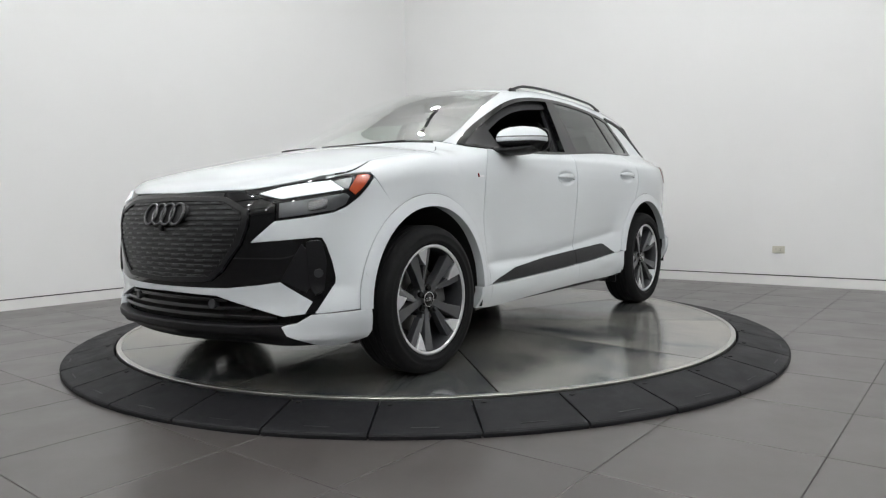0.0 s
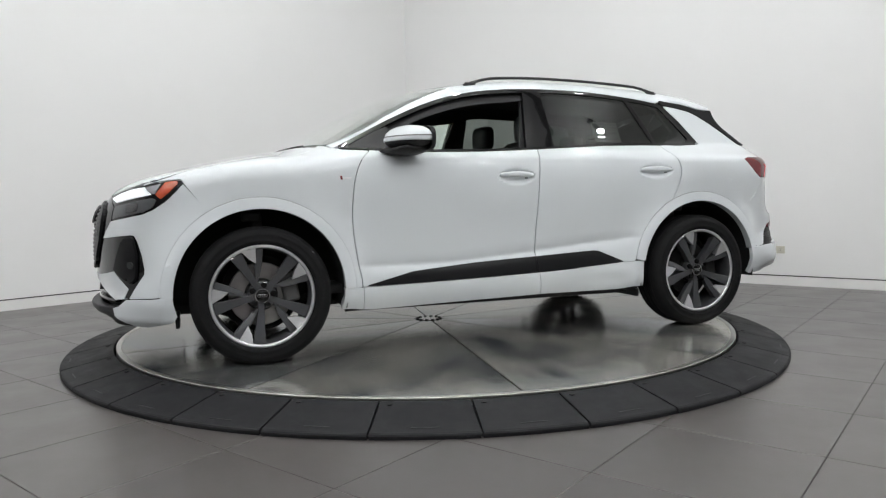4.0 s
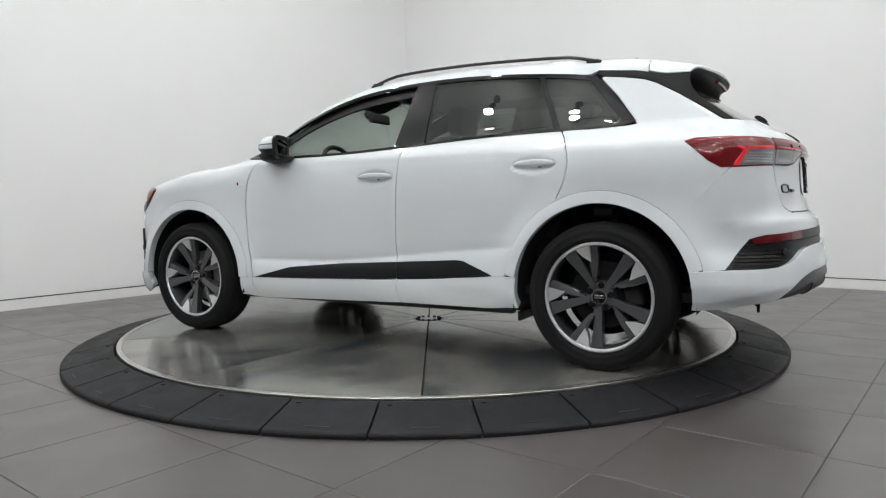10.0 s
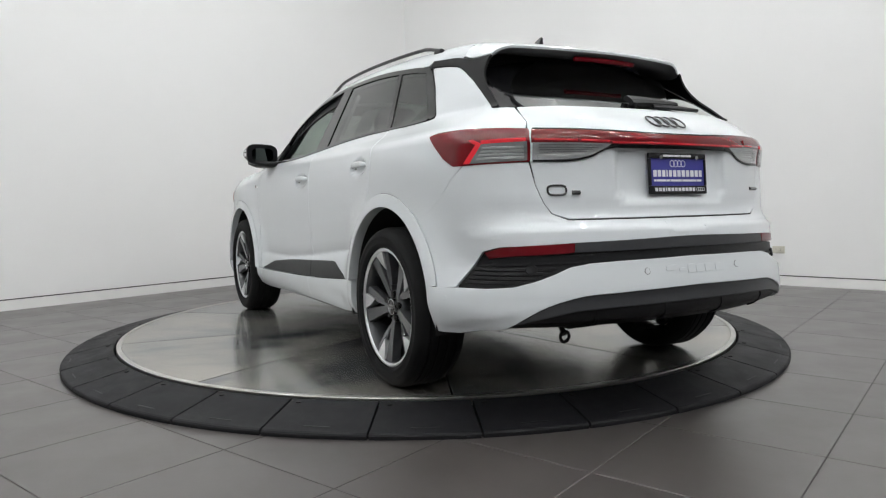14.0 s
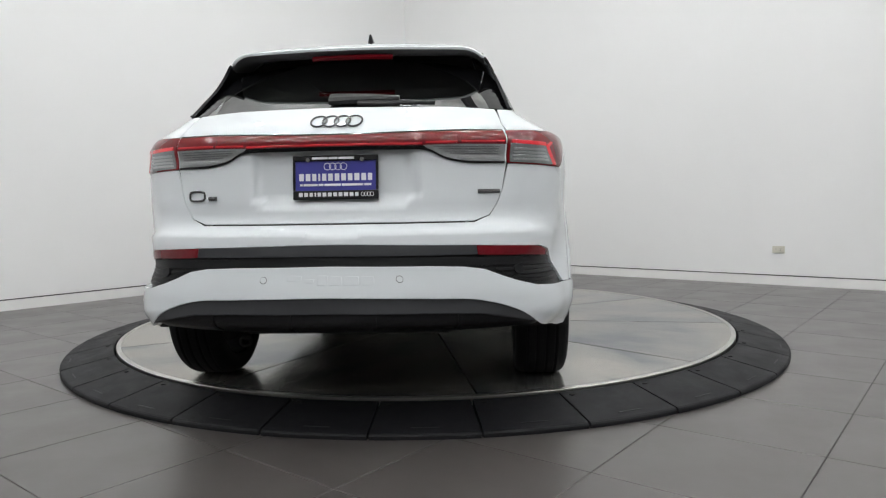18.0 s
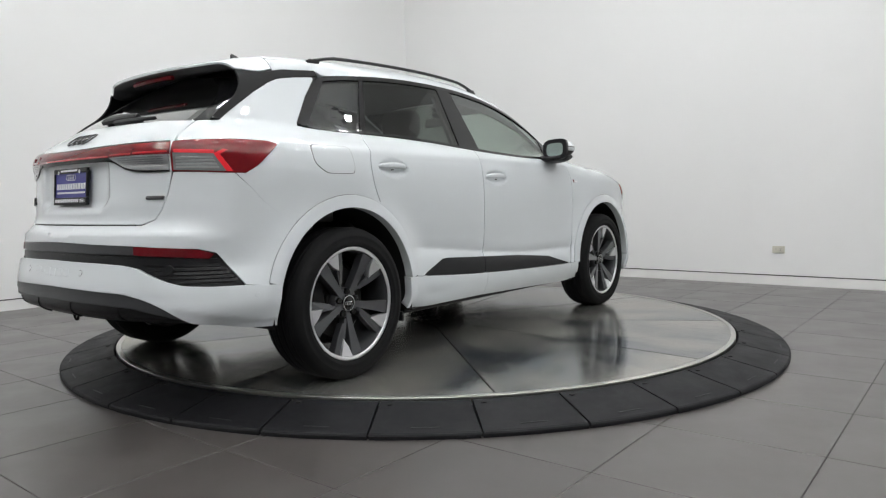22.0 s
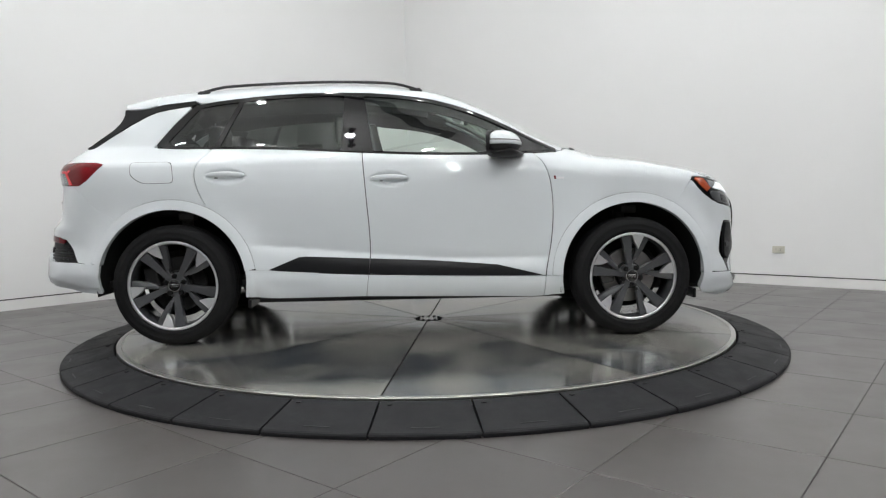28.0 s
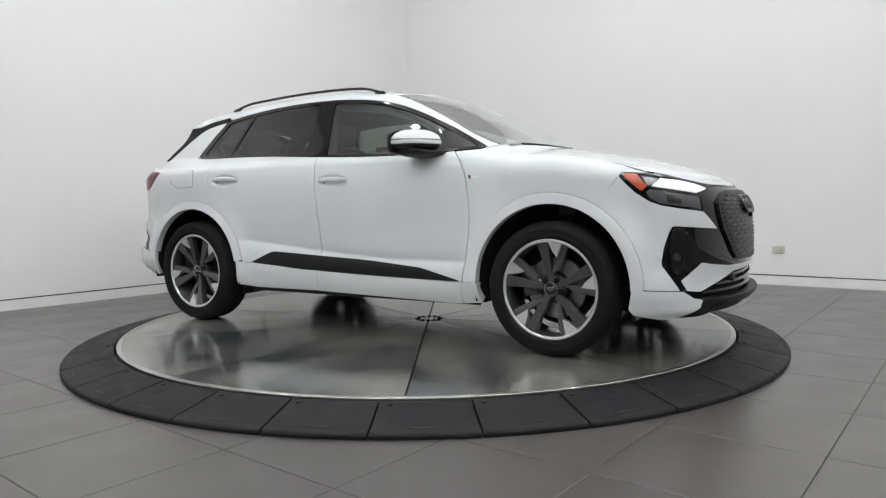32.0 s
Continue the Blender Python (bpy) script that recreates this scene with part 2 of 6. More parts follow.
def wall(name, a, b, label, paint=None):
    """A wall from a to b, 0.15 m thick behind its face, with a shadow gap over its skirting."""
    d = (b - a).normalized()
    out = Vector((d.y, -d.x, 0))
    mid = (CORNER + FAR_END) / 2
    if (mid - a).dot(out) > 0:
        out = -out
    n = (b - a).length
    rot = Matrix(((d.x, out.x, 0, 0), (d.y, out.y, 0, 0), (0, 0, 1, 0), (0, 0, 0, 1)))
    c = (a + b) / 2
    w = part(name, bm_box((n + 0.3, 0.15, CEIL - 0.105), c + out * 0.075 + Vector((0, 0, 0.105 + (CEIL - 0.105) / 2)), rot=rot), paint or M_WALL)
    tagged(w, label, "wall", kind="structure")
    g = part("shadow_gap", bm_box((n + 0.3, 0.13, 0.012), c + out * 0.085 + Vector((0, 0, 0.099)), rot=rot), M_GAP)
    tagged(g, "thin dark shadow gap above white skirting", "trim", kind="structure")
    s = part("baseboard", bm_box((n + 0.3, 0.15, 0.093), c + out * 0.075 + Vector((0, 0, 0.0465)), rot=rot), M_BASE)
    tagged(s, "flush white skirting board along the wall", "baseboard", kind="structure")
    return w


wall("wall_west", CORNER, LEFT_END, "plain white painted showroom wall")
wall("wall_north", CORNER, RIGHT_END, "plain white painted showroom wall with a socket")
wall("wall_south", LEFT_END, FAR_END, "plain dark grey painted wall", M_BACKWALL)
wall("wall_east", RIGHT_END, FAR_END, "plain dark grey painted wall", M_BACKWALL)
mid = (CORNER + FAR_END) / 2
ceil_rot = Matrix.Rotation(math.atan2(RIGHT_DIR.y, RIGHT_DIR.x), 4, "Z")
tagged(part("ceiling", bm_box((RIGHT_LEN + 1, LEFT_LEN + 1, 0.1), mid + Vector((0, 0, CEIL + 0.05)), rot=ceil_rot), M_CEIL), "white painted ceiling", "ceiling", kind="structure")

# floor: a grout bed with square tiles of 0.6 m on it
PITCH = 0.598
OFF_A, OFF_B = -0.522, 2.713
floor_ob = part("floor", bm_box((18, 18, 0.1), mid + Vector((0, 0, -0.054)), rot=ceil_rot), M_GROUT)
tagged(floor_ob, "grey square tiled showroom floor", "floor", kind="structure")


def build_tiles():
    bm = bm_box((PITCH - 0.0035, PITCH - 0.0035, 0.02), (0, 0, -0.01), 0.0015, seg=1)
    me = bpy.data.meshes.new("tile")
    bm.to_mesh(me)
    bm.free()
    me.materials.append(M_TILE)
    me.polygons.foreach_set("use_smooth", [False] * len(me.polygons))
    rot = Matrix.Rotation(ROOM_TURN, 4, "Z")
    inv_l = Matrix((LEFT_DIR.xy, RIGHT_DIR.xy)).transposed().inverted()
    far_v, far_f = [], []
    for i in range(-26, 14):
        for j in range(-22, 24):
            p = AX * (OFF_A + (i + 0.5) * PITCH) + BX * (OFF_B + (j + 0.5) * PITCH)
            k = inv_l @ (p - CORNER).xy
            if not (-0.3 < k.x < LEFT_LEN + 0.3 and -0.3 < k.y < RIGHT_LEN + 0.3) or p.length < 1.75:
                continue
            m = Matrix.Translation(p) @ rot
            if k.x < 10.3 and k.y < 10.3:
                o = new("tile", me)
                o.parent = floor_ob
                o.matrix_basis = m
            else:
                n = len(far_v)
                far_v += [m @ v.co for v in me.vertices]
                far_f += [tuple(n + q for q in f.vertices) for f in me.polygons]
    tagged(mesh_from("floor_tiles", far_v, far_f, M_TILE, floor_ob), "", "", "", "stuff")


# hanging lamps: a driver can over a glowing bell
LAMP_Z = CEIL - 0.40


def lamp_at(x, y):
    e = thing("pendant_lamp", "pendant lamp with a dark can over a glowing white bell", "pendant lamp", (x, y, CEIL), "pendant lamps")
    d = LAMP_Z - CEIL
    part("cord", bm_cyl(0.008, -d - 0.2, (0, 0, d / 2 + 0.1), n=8), M_LAMPBODY, e)
    part("driver_can", bm_lathe([(0.0, d + 0.24), (0.035, d + 0.235), (0.048, d + 0.20), (0.048, d + 0.10), (0.030, d + 0.037), (0.0, d + 0.037)], 24, "Z"), M_LAMPBODY, e)
    part("bell", bm_lathe([(0.028, d + 0.036), (0.056, d + 0.020), (0.075, d - 0.004), (0.063, d - 0.020), (0.036, d - 0.029), (0.0, d - 0.033)], 20, "Z"), M_LAMP, e, "glowing white bell")
    part("canopy", bm_cyl(0.06, 0.03, (0, 0, -0.015), n=20, bevel=0.004), M_LAMPBODY, e)
    return e


first_lamp = None
for i in range(8):
    for j in range(8):
        p = CORNER + LEFT_DIR * (2.30 + 1.5 * i) + RIGHT_DIR * (2.103 + 1.5 * j)
        if first_lamp is None:
            first_lamp = lamp_at(p.x, p.y)
        else:
            copy_thing(first_lamp, Matrix.Translation((p.x, p.y, CEIL)))


def ceiling_beams():
    """Dark beams that carry the lamp cords."""
    for i in range(4):
        p = CORNER + LEFT_DIR * (2.30 + 0.75 + 3.0 * i) + RIGHT_DIR * 7.5
        e = thing("ceiling_beam", "slim dark steel beam under the white ceiling", "beam", (p.x, p.y, CEIL - 0.10), "ceiling beams")
        for dz, w, h in ((0.0, 0.012, 0.10), (0.055, 0.09, 0.012), (-0.055, 0.09, 0.012)):
            part("web" if w < 0.05 else "flange", bm_box((14.6, w, h), (0, 0, dz), 0.0, ceil_rot), M_LAMPBODY, e)
        for k in range(5):
            part("hanger", bm_cyl(0.010, 0.05, ceil_rot @ Vector((-6.0 + 3.0 * k, 0, 0.080)), n=8), M_LAMPBODY, e)


ceiling_beams()

# ---- the turntable ----
DISC_R, RING_R = 2.03, 2.322
table = thing("turntable", "round brushed steel turntable plate in radial segments", "turntable", (0, 0, 0))


def build_table():
    part("drum", bm_cyl(DISC_R - 0.02, 0.05, (0, 0, 0.03), n=96), M_DARK, table)
    gap = 0.0045
    for k in range(10):
        a0, a1 = 0.0, math.radians(36)
        r0, r1 = 0.105, DISC_R - 0.03
        vs, fs = [], []
        n = 16
        for z in (DECK, DECK - 0.008):
            for i in range(n + 1):
                for r in (r0, r1):
                    da = gap / r
                    a = a0 + da + (a1 - a0 - 2 * da) * i / n
                    vs.append((r * math.cos(a), r * math.sin(a), z))
        m = 2 * (n + 1)
        for i in range(n):
            fs.append((2 * i, 2 * i + 1, 2 * i + 3, 2 * i + 2))
            fs.append((2 * i + 1, m + 2 * i + 1, m + 2 * i + 3, 2 * i + 3))
            fs.append((2 * i, 2 * i + 2, m + 2 * i + 2, m + 2 * i))
        fs.append((0, m, m + 1, 1))
        fs.append((m - 2, m - 1, 2 * m - 1, 2 * m - 2))
        mesh_from("plate_segment", vs, fs, M_STEEL, table).rotation_euler = (0, 0, math.radians(36 * k + 11.1))
    part("hub_cap", bm_lathe([(0.0, DECK + 0.002), (0.098, DECK + 0.002), (0.10, DECK), (0.10, DECK - 0.01)], 48, "Z"), M_STEEL, table)
    for k in range(12):
        a = 2 * math.pi * k / 12
        part("bolt", bm_cyl(0.011, 0.006, (0.082 * math.cos(a), 0.082 * math.sin(a), DECK + 0.004), n=10), M_DARK, table)
    part("edge_trim", bm_lathe([(DISC_R - 0.028, DECK - 0.01), (DISC_R - 0.028, DECK + 0.002), (DISC_R - 0.002, DECK + 0.002), (DISC_R, DECK), (DISC_R, 0.0)], 128, "Z"), M_STEELRIM, table, "bright steel edge ring")


build_table()
ramp = thing("turntable_surround", "black rubber ramp ring of segments around the turntable", "ramp ring", (0, 0, 0))
RAMPS = 33
RAMP_TURN = math.radians(-96.0)


def build_ramp():
    n = 6
    step = 2 * math.pi / RAMPS
    for k in range(RAMPS):
        a0 = RAMP_TURN + k * step
        vs, fs = [], []
        prof = [(DISC_R + 0.012, 0.002), (DISC_R + 0.012, DECK - 0.010), (DISC_R + 0.016, DECK - 0.006), (RING_R - 0.012, 0.026), (RING_R - 0.004, 0.022), (RING_R, 0.015), (RING_R, 0.001)]
        m = len(prof)
        for i in range(n + 1):
            for r, z in prof:
                da = 0.0048 / r
                a = a0 + da + (step - 2 * da) * i / n
                vs.append((r * math.cos(a), r * math.sin(a), z))
        for i in range(n):
            for j in range(m - 1):
                fs.append((i * m + j, i * m + j + 1, (i + 1) * m + j + 1, (i + 1) * m + j))
        fs.append(tuple(range(m)))
        fs.append(tuple(reversed(range(n * m, n * m + m))))
        seg = mesh_from("ramp_segment", vs, [f[::-1] for f in fs], M_RUBBER, ramp)
        a = a0 + step * 0.12
        r = DISC_R + 0.05
        part("bolt", bm_cyl(0.012, 0.004, (r * math.cos(a), r * math.sin(a), DECK - 0.010), n=10), M_DARK, seg)
        a = a0 + step * 0.5
        part("slot", bm_box((0.004, 0.11, 0.003), (2.272 * math.cos(a), 2.272 * math.sin(a), 0.0333), 0.0, Matrix.Rotation(a, 4, "Z") @ Matrix.Rotation(0.16, 4, "Y")), M_SCUFF, seg)
    part("ramp_bed", bm_lathe([(DISC_R + 0.02, 0.0), (DISC_R + 0.02, 0.03), (RING_R - 0.02, 0.012), (RING_R - 0.02, 0.0)], 96, "Z"), M_DARK, ramp)


build_ramp()

# wall socket
SOCKET = Vector((3.611, 2.084, 0.366))
wall_rot = Matrix.Rotation(math.atan2(RIGHT_DIR.y, RIGHT_DIR.x), 4, "Z")
socket = thing("wall_socket", "cream double wall socket set sideways in the white wall", "wall socket", SOCKET)
part("socket_plate", bm_box((0.118, 0.012, 0.074), (0, 0, 0), 0.003, wall_rot), M_OUTLET, socket)
for dx in (-0.021, 0.021):
    f = part("socket_face", bm_cyl(0.016, 0.006, wall_rot @ Vector((dx, -0.007, 0)), wall_rot @ Matrix.Rotation(math.pi / 2, 4, "X"), 20, bevel=0.001), M_OUTLET, socket)
    for dz in (-0.006, 0.006):
        part("slot", bm_box((0.010, 0.003, 0.003), wall_rot @ Vector((dx, -0.010, dz)), 0.0, wall_rot), M_DARK, f)
# ---- the car: its outer skin as one smooth solid, cut into panels ----
# Car axes: x forward from the middle of the wheelbase, y to its own left, z up from the plate.
car = thing("car", "white compact electric crossover with black trim on the turntable", "car", (0, 0, CAR_Z))
CAR_OFF = Vector((-0.1438, 0.1186, 0.0))
WB = 1.382


def curve(xs, ys):
    """A smooth line through few knots, as a function of an array."""
    xs, ys = np.array(xs, float), np.array(ys, float)
    h = np.diff(xs)
    d = np.diff(ys) / h
    m = np.empty_like(ys)
    m[0], m[-1] = d[0], d[-1]
    m[1:-1] = (d[:-1] * h[1:] + d[1:] * h[:-1]) / (h[1:] + h[:-1])

    def f(x):
        x = np.clip(np.asarray(x, float), xs[0], xs[-1])
        i = np.clip(np.searchsorted(xs, x, side="right") - 1, 0, len(xs) - 2)
        t = (x - xs[i]) / h[i]
        t2, t3 = t * t, t * t * t
        return (2 * t3 - 3 * t2 + 1) * ys[i] + (t3 - 2 * t2 + t) * h[i] * m[i] + (3 * t2 - 2 * t3) * ys[i + 1] + (t3 - t2) * h[i] * m[i + 1]
    return f


def smooth(a, b, x):
    t = np.clip((x - a) / (b - a), 0, 1)
    return t * t * (3 - 2 * t)


def smax(a, b, k):
    h = np.maximum(k - np.abs(a - b), 0) / k
    return np.maximum(a, b) + h * h * k * 0.25


SECTION = curve([0.20, 0.27, 0.32, 0.38, 0.44, 0.49, 0.53, 0.552, 0.575, 0.62, 0.75, 0.90, 0.99, 1.06, 1.098, 1.118, 1.145, 1.18, 1.30, 1.42, 1.53, 1.62],
                [0.80, 0.850, 0.878, 0.889, 0.884, 0.868, 0.854, 0.8495, 0.8495, 0.853, 0.865, 0.873, 0.870, 0.860, 0.849, 0.835, 0.810, 0.788, 0.728, 0.668, 0.61, 0.55])
# the doors' own section, drawn in over the sill
SECTION_IN = curve([0.20, 0.27, 0.32, 0.38, 0.44, 0.49, 0.530, 0.546, 0.552, 0.558, 0.58, 0.62, 0.66], [0.78, 0.826, 0.850, 0.862, 0.865, 0.8605, 0.8500, 0.8440, 0.8424, 0.8425, 0.8462, 0.8515, 0.8562])
PLAN_LOW = curve([-2.40, -2.20, -2.0, -1.75, -1.38, -0.95, -0.6, 0.6, 0.95, 1.38, 1.74, 1.96, 2.15, 2.35],
                 [-0.21, -0.11, -0.045, 0.010, 0.024, 0.006, 0.0, 0.0, 0.008, 0.030, 0.000, -0.050, -0.12, -0.22])
PLAN_HIGH = curve([-2.2, -1.75, -1.5, -1.0, -0.5, 0.3, 0.8, 1.0, 1.3], [-0.16, -0.095, -0.07, -0.018, 0.0, 0.0, -0.010, -0.016, -0.012])
TOP = curve([-2.2, -1.9, -1.73, -1.5, -1.2, -0.8, -0.4, 0.0, 0.2, 0.4, 0.6, 0.8, 1.0, 1.14, 1.22, 1.30, 1.42, 1.60, 1.78, 1.92, 2.04, 2.13, 2.20, 2.30],
            [1.40, 1.472, 1.524, 1.577, 1.606, 1.622, 1.624, 1.610, 1.590, 1.548, 1.480, 1.386, 1.280, 1.196, 1.162, 1.150, 1.130, 1.096, 1.056, 1.019, 0.972, 0.927, 0.86, 0.70])
CROWN = curve([-2.2, -1.7, -1.2, 0.0, 0.4, 0.8, 1.0, 1.06, 1.14, 1.22, 1.30, 1.6, 2.0, 2.2], [0.04, 0.032, 0.042, 0.045, 0.085, 0.117, 0.092, 0.077, 0.055, 0.042, 0.036, 0.030, 0.028, 0.03])
NOSE = curve([0.15, 0.25, 0.32, 0.42, 0.52, 0.66, 0.82, 0.90, 1.0, 1.1], [2.20, 2.235, 2.248, 2.238, 2.242, 2.242, 2.225, 2.195, 2.165, 2.13])
TAIL = curve([0.2, 0.30, 0.36, 0.48, 0.60, 0.70, 0.724, 0.742, 0.76, 0.86, 1.0, 1.08, 1.13, 1.20, 1.37, 1.50, 1.62],
             [-2.16, -2.24, -2.32, -2.335, -2.315, -2.304, -2.299, -2.275, -2.262, -2.245, -2.235, -2.235, -2.185, -2.075, -1.81, -1.62, -1.44])


def width_at(x, z):
    zs = z + 0.10 * np.clip(x + 0.39, -0.62, 0.70) * np.exp(-((z - 0.55) / 0.12) ** 2)
    w = SECTION(zs)
    w = w + (np.where(zs < 0.62, SECTION_IN(zs) + (SECTION(0.62) - 0.8515) * smooth(0.56, 0.62, zs), w) - w) * smooth(1.35, 1.05, np.abs(x))
    hi = smooth(1.09, 1.22, z)
    w = w + PLAN_LOW(x) * (1 - hi) + PLAN_HIGH(x) * hi
    for cx in (WB, -WB):
        r = np.hypot(x - cx, z - 0.385)
        w = w + np.maximum(np.where(z > 0.36, 0.897, SECTION(z) + 0.010) - w, 0) * np.exp(-((r - 0.45) / 0.10) ** 2) * (z < 1.1)
    for cx, a in ((-1.50, 0.014), (1.40, 0.008)):
        w = w + a * np.exp(-((x - cx) / 0.42) ** 2) * smooth(0.78, 1.03, z) * smooth(1.125, 1.065, z)
    return w


def solid(p, tail=True):
    """Negative inside the car's skin, about the distance outside."""
    x, y, z = p[:, 0], np.abs(p[:, 1]), p[:, 2]
    side = (y - width_at(x, z)) * np.where(z > 1.14, 0.88, 1.0)
    top = z - (TOP(x) - CROWN(x) * (y / 0.6) ** 2)
    e = 0.01
    slope = (TOP(x + e) - TOP(x - e)) / (2 * e)
    top = top / np.sqrt(1 + slope ** 2)
    front = x - (NOSE(z) - 0.39 * y ** 2.3)
    tslope = (TAIL(z + e) - TAIL(z - e)) / (2 * e)
    rear = (TAIL(z) + 0.345 * y ** 2.4 - x) / np.sqrt(1 + np.minimum(tslope ** 2, 4))
    f = smax(top, side, np.where(x > 1.15, 0.09, 0.07))
    f = smax(f, front, 0.10)
    if not tail:
        return f
    f = smax(f, rear, 0.11 - 0.07 * smooth(1.10, 1.20, z))
    return f


def gradient(p, tail=True):
    e = 0.004
    g = np.stack([solid(p + d, tail) - solid(p - d, tail) for d in np.eye(3) * e], 1)
    return g / np.maximum(np.linalg.norm(g, axis=1), 1e-9)[:, None]


PIVOT = 1.55
FAN = 0.8


def rays_of(chart, uv, sign):
    """Start and way of the ray on which a chart's point lies. W: round the car's flank, nose and tail; T: from above; F, B: nose and tail face on."""
    u, v = uv[:, 0], uv[:, 1]
    n = len(uv)
    o, d = np.zeros((n, 3)), np.zeros((n, 3))
    if chart == "W":
        a = np.where(u > PIVOT, (u - PIVOT) / FAN, np.where(u < -PIVOT, (u + PIVOT) / FAN, 0.0))
        o[:, 0], o[:, 2] = np.clip(u, -PIVOT, PIVOT), v
        d[:, 0], d[:, 1] = np.sin(a), np.cos(a) * sign
    elif chart == "T":
        o[:, 0], o[:, 1], o[:, 2] = u, v * sign, 0.55
        d[:, 2] = 1
    else:
        s = 1 if chart == "F" else -1
        o[:, 0], o[:, 1], o[:, 2] = 1.2 * s, u * sign, v
        d[:, 0] = s
    return o, d


def lift(chart, uv, sign=1, tail=True):
    uv = np.asarray(uv, float).reshape(-1, 2)
    o, d = rays_of(chart, uv, sign)
    lo, hi = np.zeros(len(uv)), np.full(len(uv), 1.6)
    for _ in range(30):
        m = (lo + hi) / 2
        inside = solid(o + d * m[:, None], tail) < 0
        lo, hi = np.where(inside, m, lo), np.where(inside, hi, m)
    return o + d * lo[:, None]


def flank(p):
    """The place (s, z) in chart W of points on the skin."""
    p = np.asarray(p, float).reshape(-1, 3)
    x, y, z = p[:, 0], np.abs(p[:, 1]), p[:, 2]
    s = np.where(x > PIVOT, PIVOT + FAN * np.arctan2(x - PIVOT, y), np.where(x < -PIVOT, -PIVOT - FAN * np.arctan2(-PIVOT - x, y), x))
    return np.stack([s, z], 1)


def nose(*yz):
    """Chart W places of points given face on, as (y, z)."""
    return [tuple(q) for q in flank(lift("F", yz))]


def tail(*yz):
    return [tuple(q) for q in flank(lift("B", yz))]


def flankx(*xz, tail=True):
    """Chart W places of points given from the side, as (x, z)."""
    q = np.array(xz, float)
    o = np.zeros((len(q), 3))
    o[:, 0], o[:, 2] = q[:, 0], q[:, 1]
    lo, hi = np.zeros(len(q)), np.full(len(q), 1.2)
    for _ in range(30):
        m = (lo + hi) / 2
        o[:, 1] = m
        ins = solid(o, tail) < 0
        lo, hi = np.where(ins, m, lo), np.where(ins, hi, m)
    o[:, 1] = lo
    return [tuple(k) for k in flank(o)]


def over(*xy, tail=True):
    """Chart W places of points given from above, as (x, y)."""
    return [tuple(q) for q in flank(lift("T", xy, 1, tail))]


def rounded(pts, r, n=5):
    """A closed outline with its corners rounded by about r."""
    out = []
    m = len(pts)
    for i in range(m):
        a, b, c = (np.array(pts[(i + k) % m], float) for k in (-1, 0, 1))
        u, w = a - b, c - b
        lu, lw = np.linalg.norm(u), np.linalg.norm(w)
        q = min(r, lu * 0.45, lw * 0.45)
        p0, p1 = b + u / lu * q, b + w / lw * q
        for k in range(n + 1):
            t = k / n
            out.append(tuple((1 - t) ** 2 * p0 + 2 * t * (1 - t) * b + t * t * p1))
    return out


def spline(pts, n=8):
    """An open smooth line through points, as more points."""
    p = np.array(pts, float)
    d = np.concatenate([[0], np.cumsum(np.linalg.norm(np.diff(p, axis=0), axis=1))])
    fs = [curve(d, p[:, k]) for k in range(p.shape[1])]
    t = np.linspace(0, d[-1], n * (len(pts) - 1) + 1)
    return [tuple(q) for q in np.stack([f(t) for f in fs], 1)]


def arc(cx, cz, r, a0, a1, n=20):
    """Points on a circle, in degrees, given from the side."""
    return [(cx + r * math.cos(math.radians(a0 + (a1 - a0) * k / n)), cz + r * math.sin(math.radians(a0 + (a1 - a0) * k / n))) for k in range(n + 1)]


def fill(outline, step):
    """Triangles over a closed flat outline with points inside at about that step. Returns points, triangles and the count of rim points."""
    pts = []
    m = len(outline)
    for i in range(m):
        a, b = np.array(outline[i], float), np.array(outline[(i + 1) % m], float)
        n = max(1, int(math.ceil(np.linalg.norm(b - a) / step)))
        pts += [a + (b - a) * k / n for k in range(n)]
    rim = np.array(pts)
    keep = np.linalg.norm(rim - np.roll(rim, 1, axis=0), axis=1) > 1e-4
    rim = rim[keep]
    area = 0.5 * np.sum(rim[:, 0] * np.roll(rim[:, 1], -1) - np.roll(rim[:, 0], -1) * rim[:, 1])
    if area < 0:
        rim = rim[::-1]
    lo, hi = rim.min(0), rim.max(0)
    gx, gz = np.meshgrid(np.arange(lo[0] + step / 2, hi[0], step), np.arange(lo[1] + step / 2, hi[1], step))
    q = np.stack([gx.ravel(), gz.ravel()], 1)
    if len(q):
        a, b = rim, np.roll(rim, -1, axis=0)
        inside = np.zeros(len(q), bool)
        near = np.full(len(q), 1e9)
        for p0, p1 in zip(a, b):
            c = (p0[1] > q[:, 1]) != (p1[1] > q[:, 1])
            with np.errstate(divide="ignore", invalid="ignore"):
                xi = (p1[0] - p0[0]) * (q[:, 1] - p0[1]) / (p1[1] - p0[1]) + p0[0]
            inside ^= c & (q[:, 0] < xi)
            w = p1 - p0
            t = np.clip(((q - p0) @ w) / (w @ w), 0, 1)
            near = np.minimum(near, np.linalg.norm(q - p0 - t[:, None] * w, axis=1))
        q = q[inside & (near > step * 0.45)]
    pts = np.concatenate([rim, q]) if len(q) else rim
    n = len(rim)
    res = delaunay_2d_cdt([Vector(p) for p in pts], [(i, (i + 1) % n) for i in range(n)], [list(range(n))], 1, 1e-6)
    vs = np.array([tuple(v) for v in res[0]])
    return vs, [tuple(f) for f in res[2]]


from mathutils.geometry import delaunay_2d_cdt


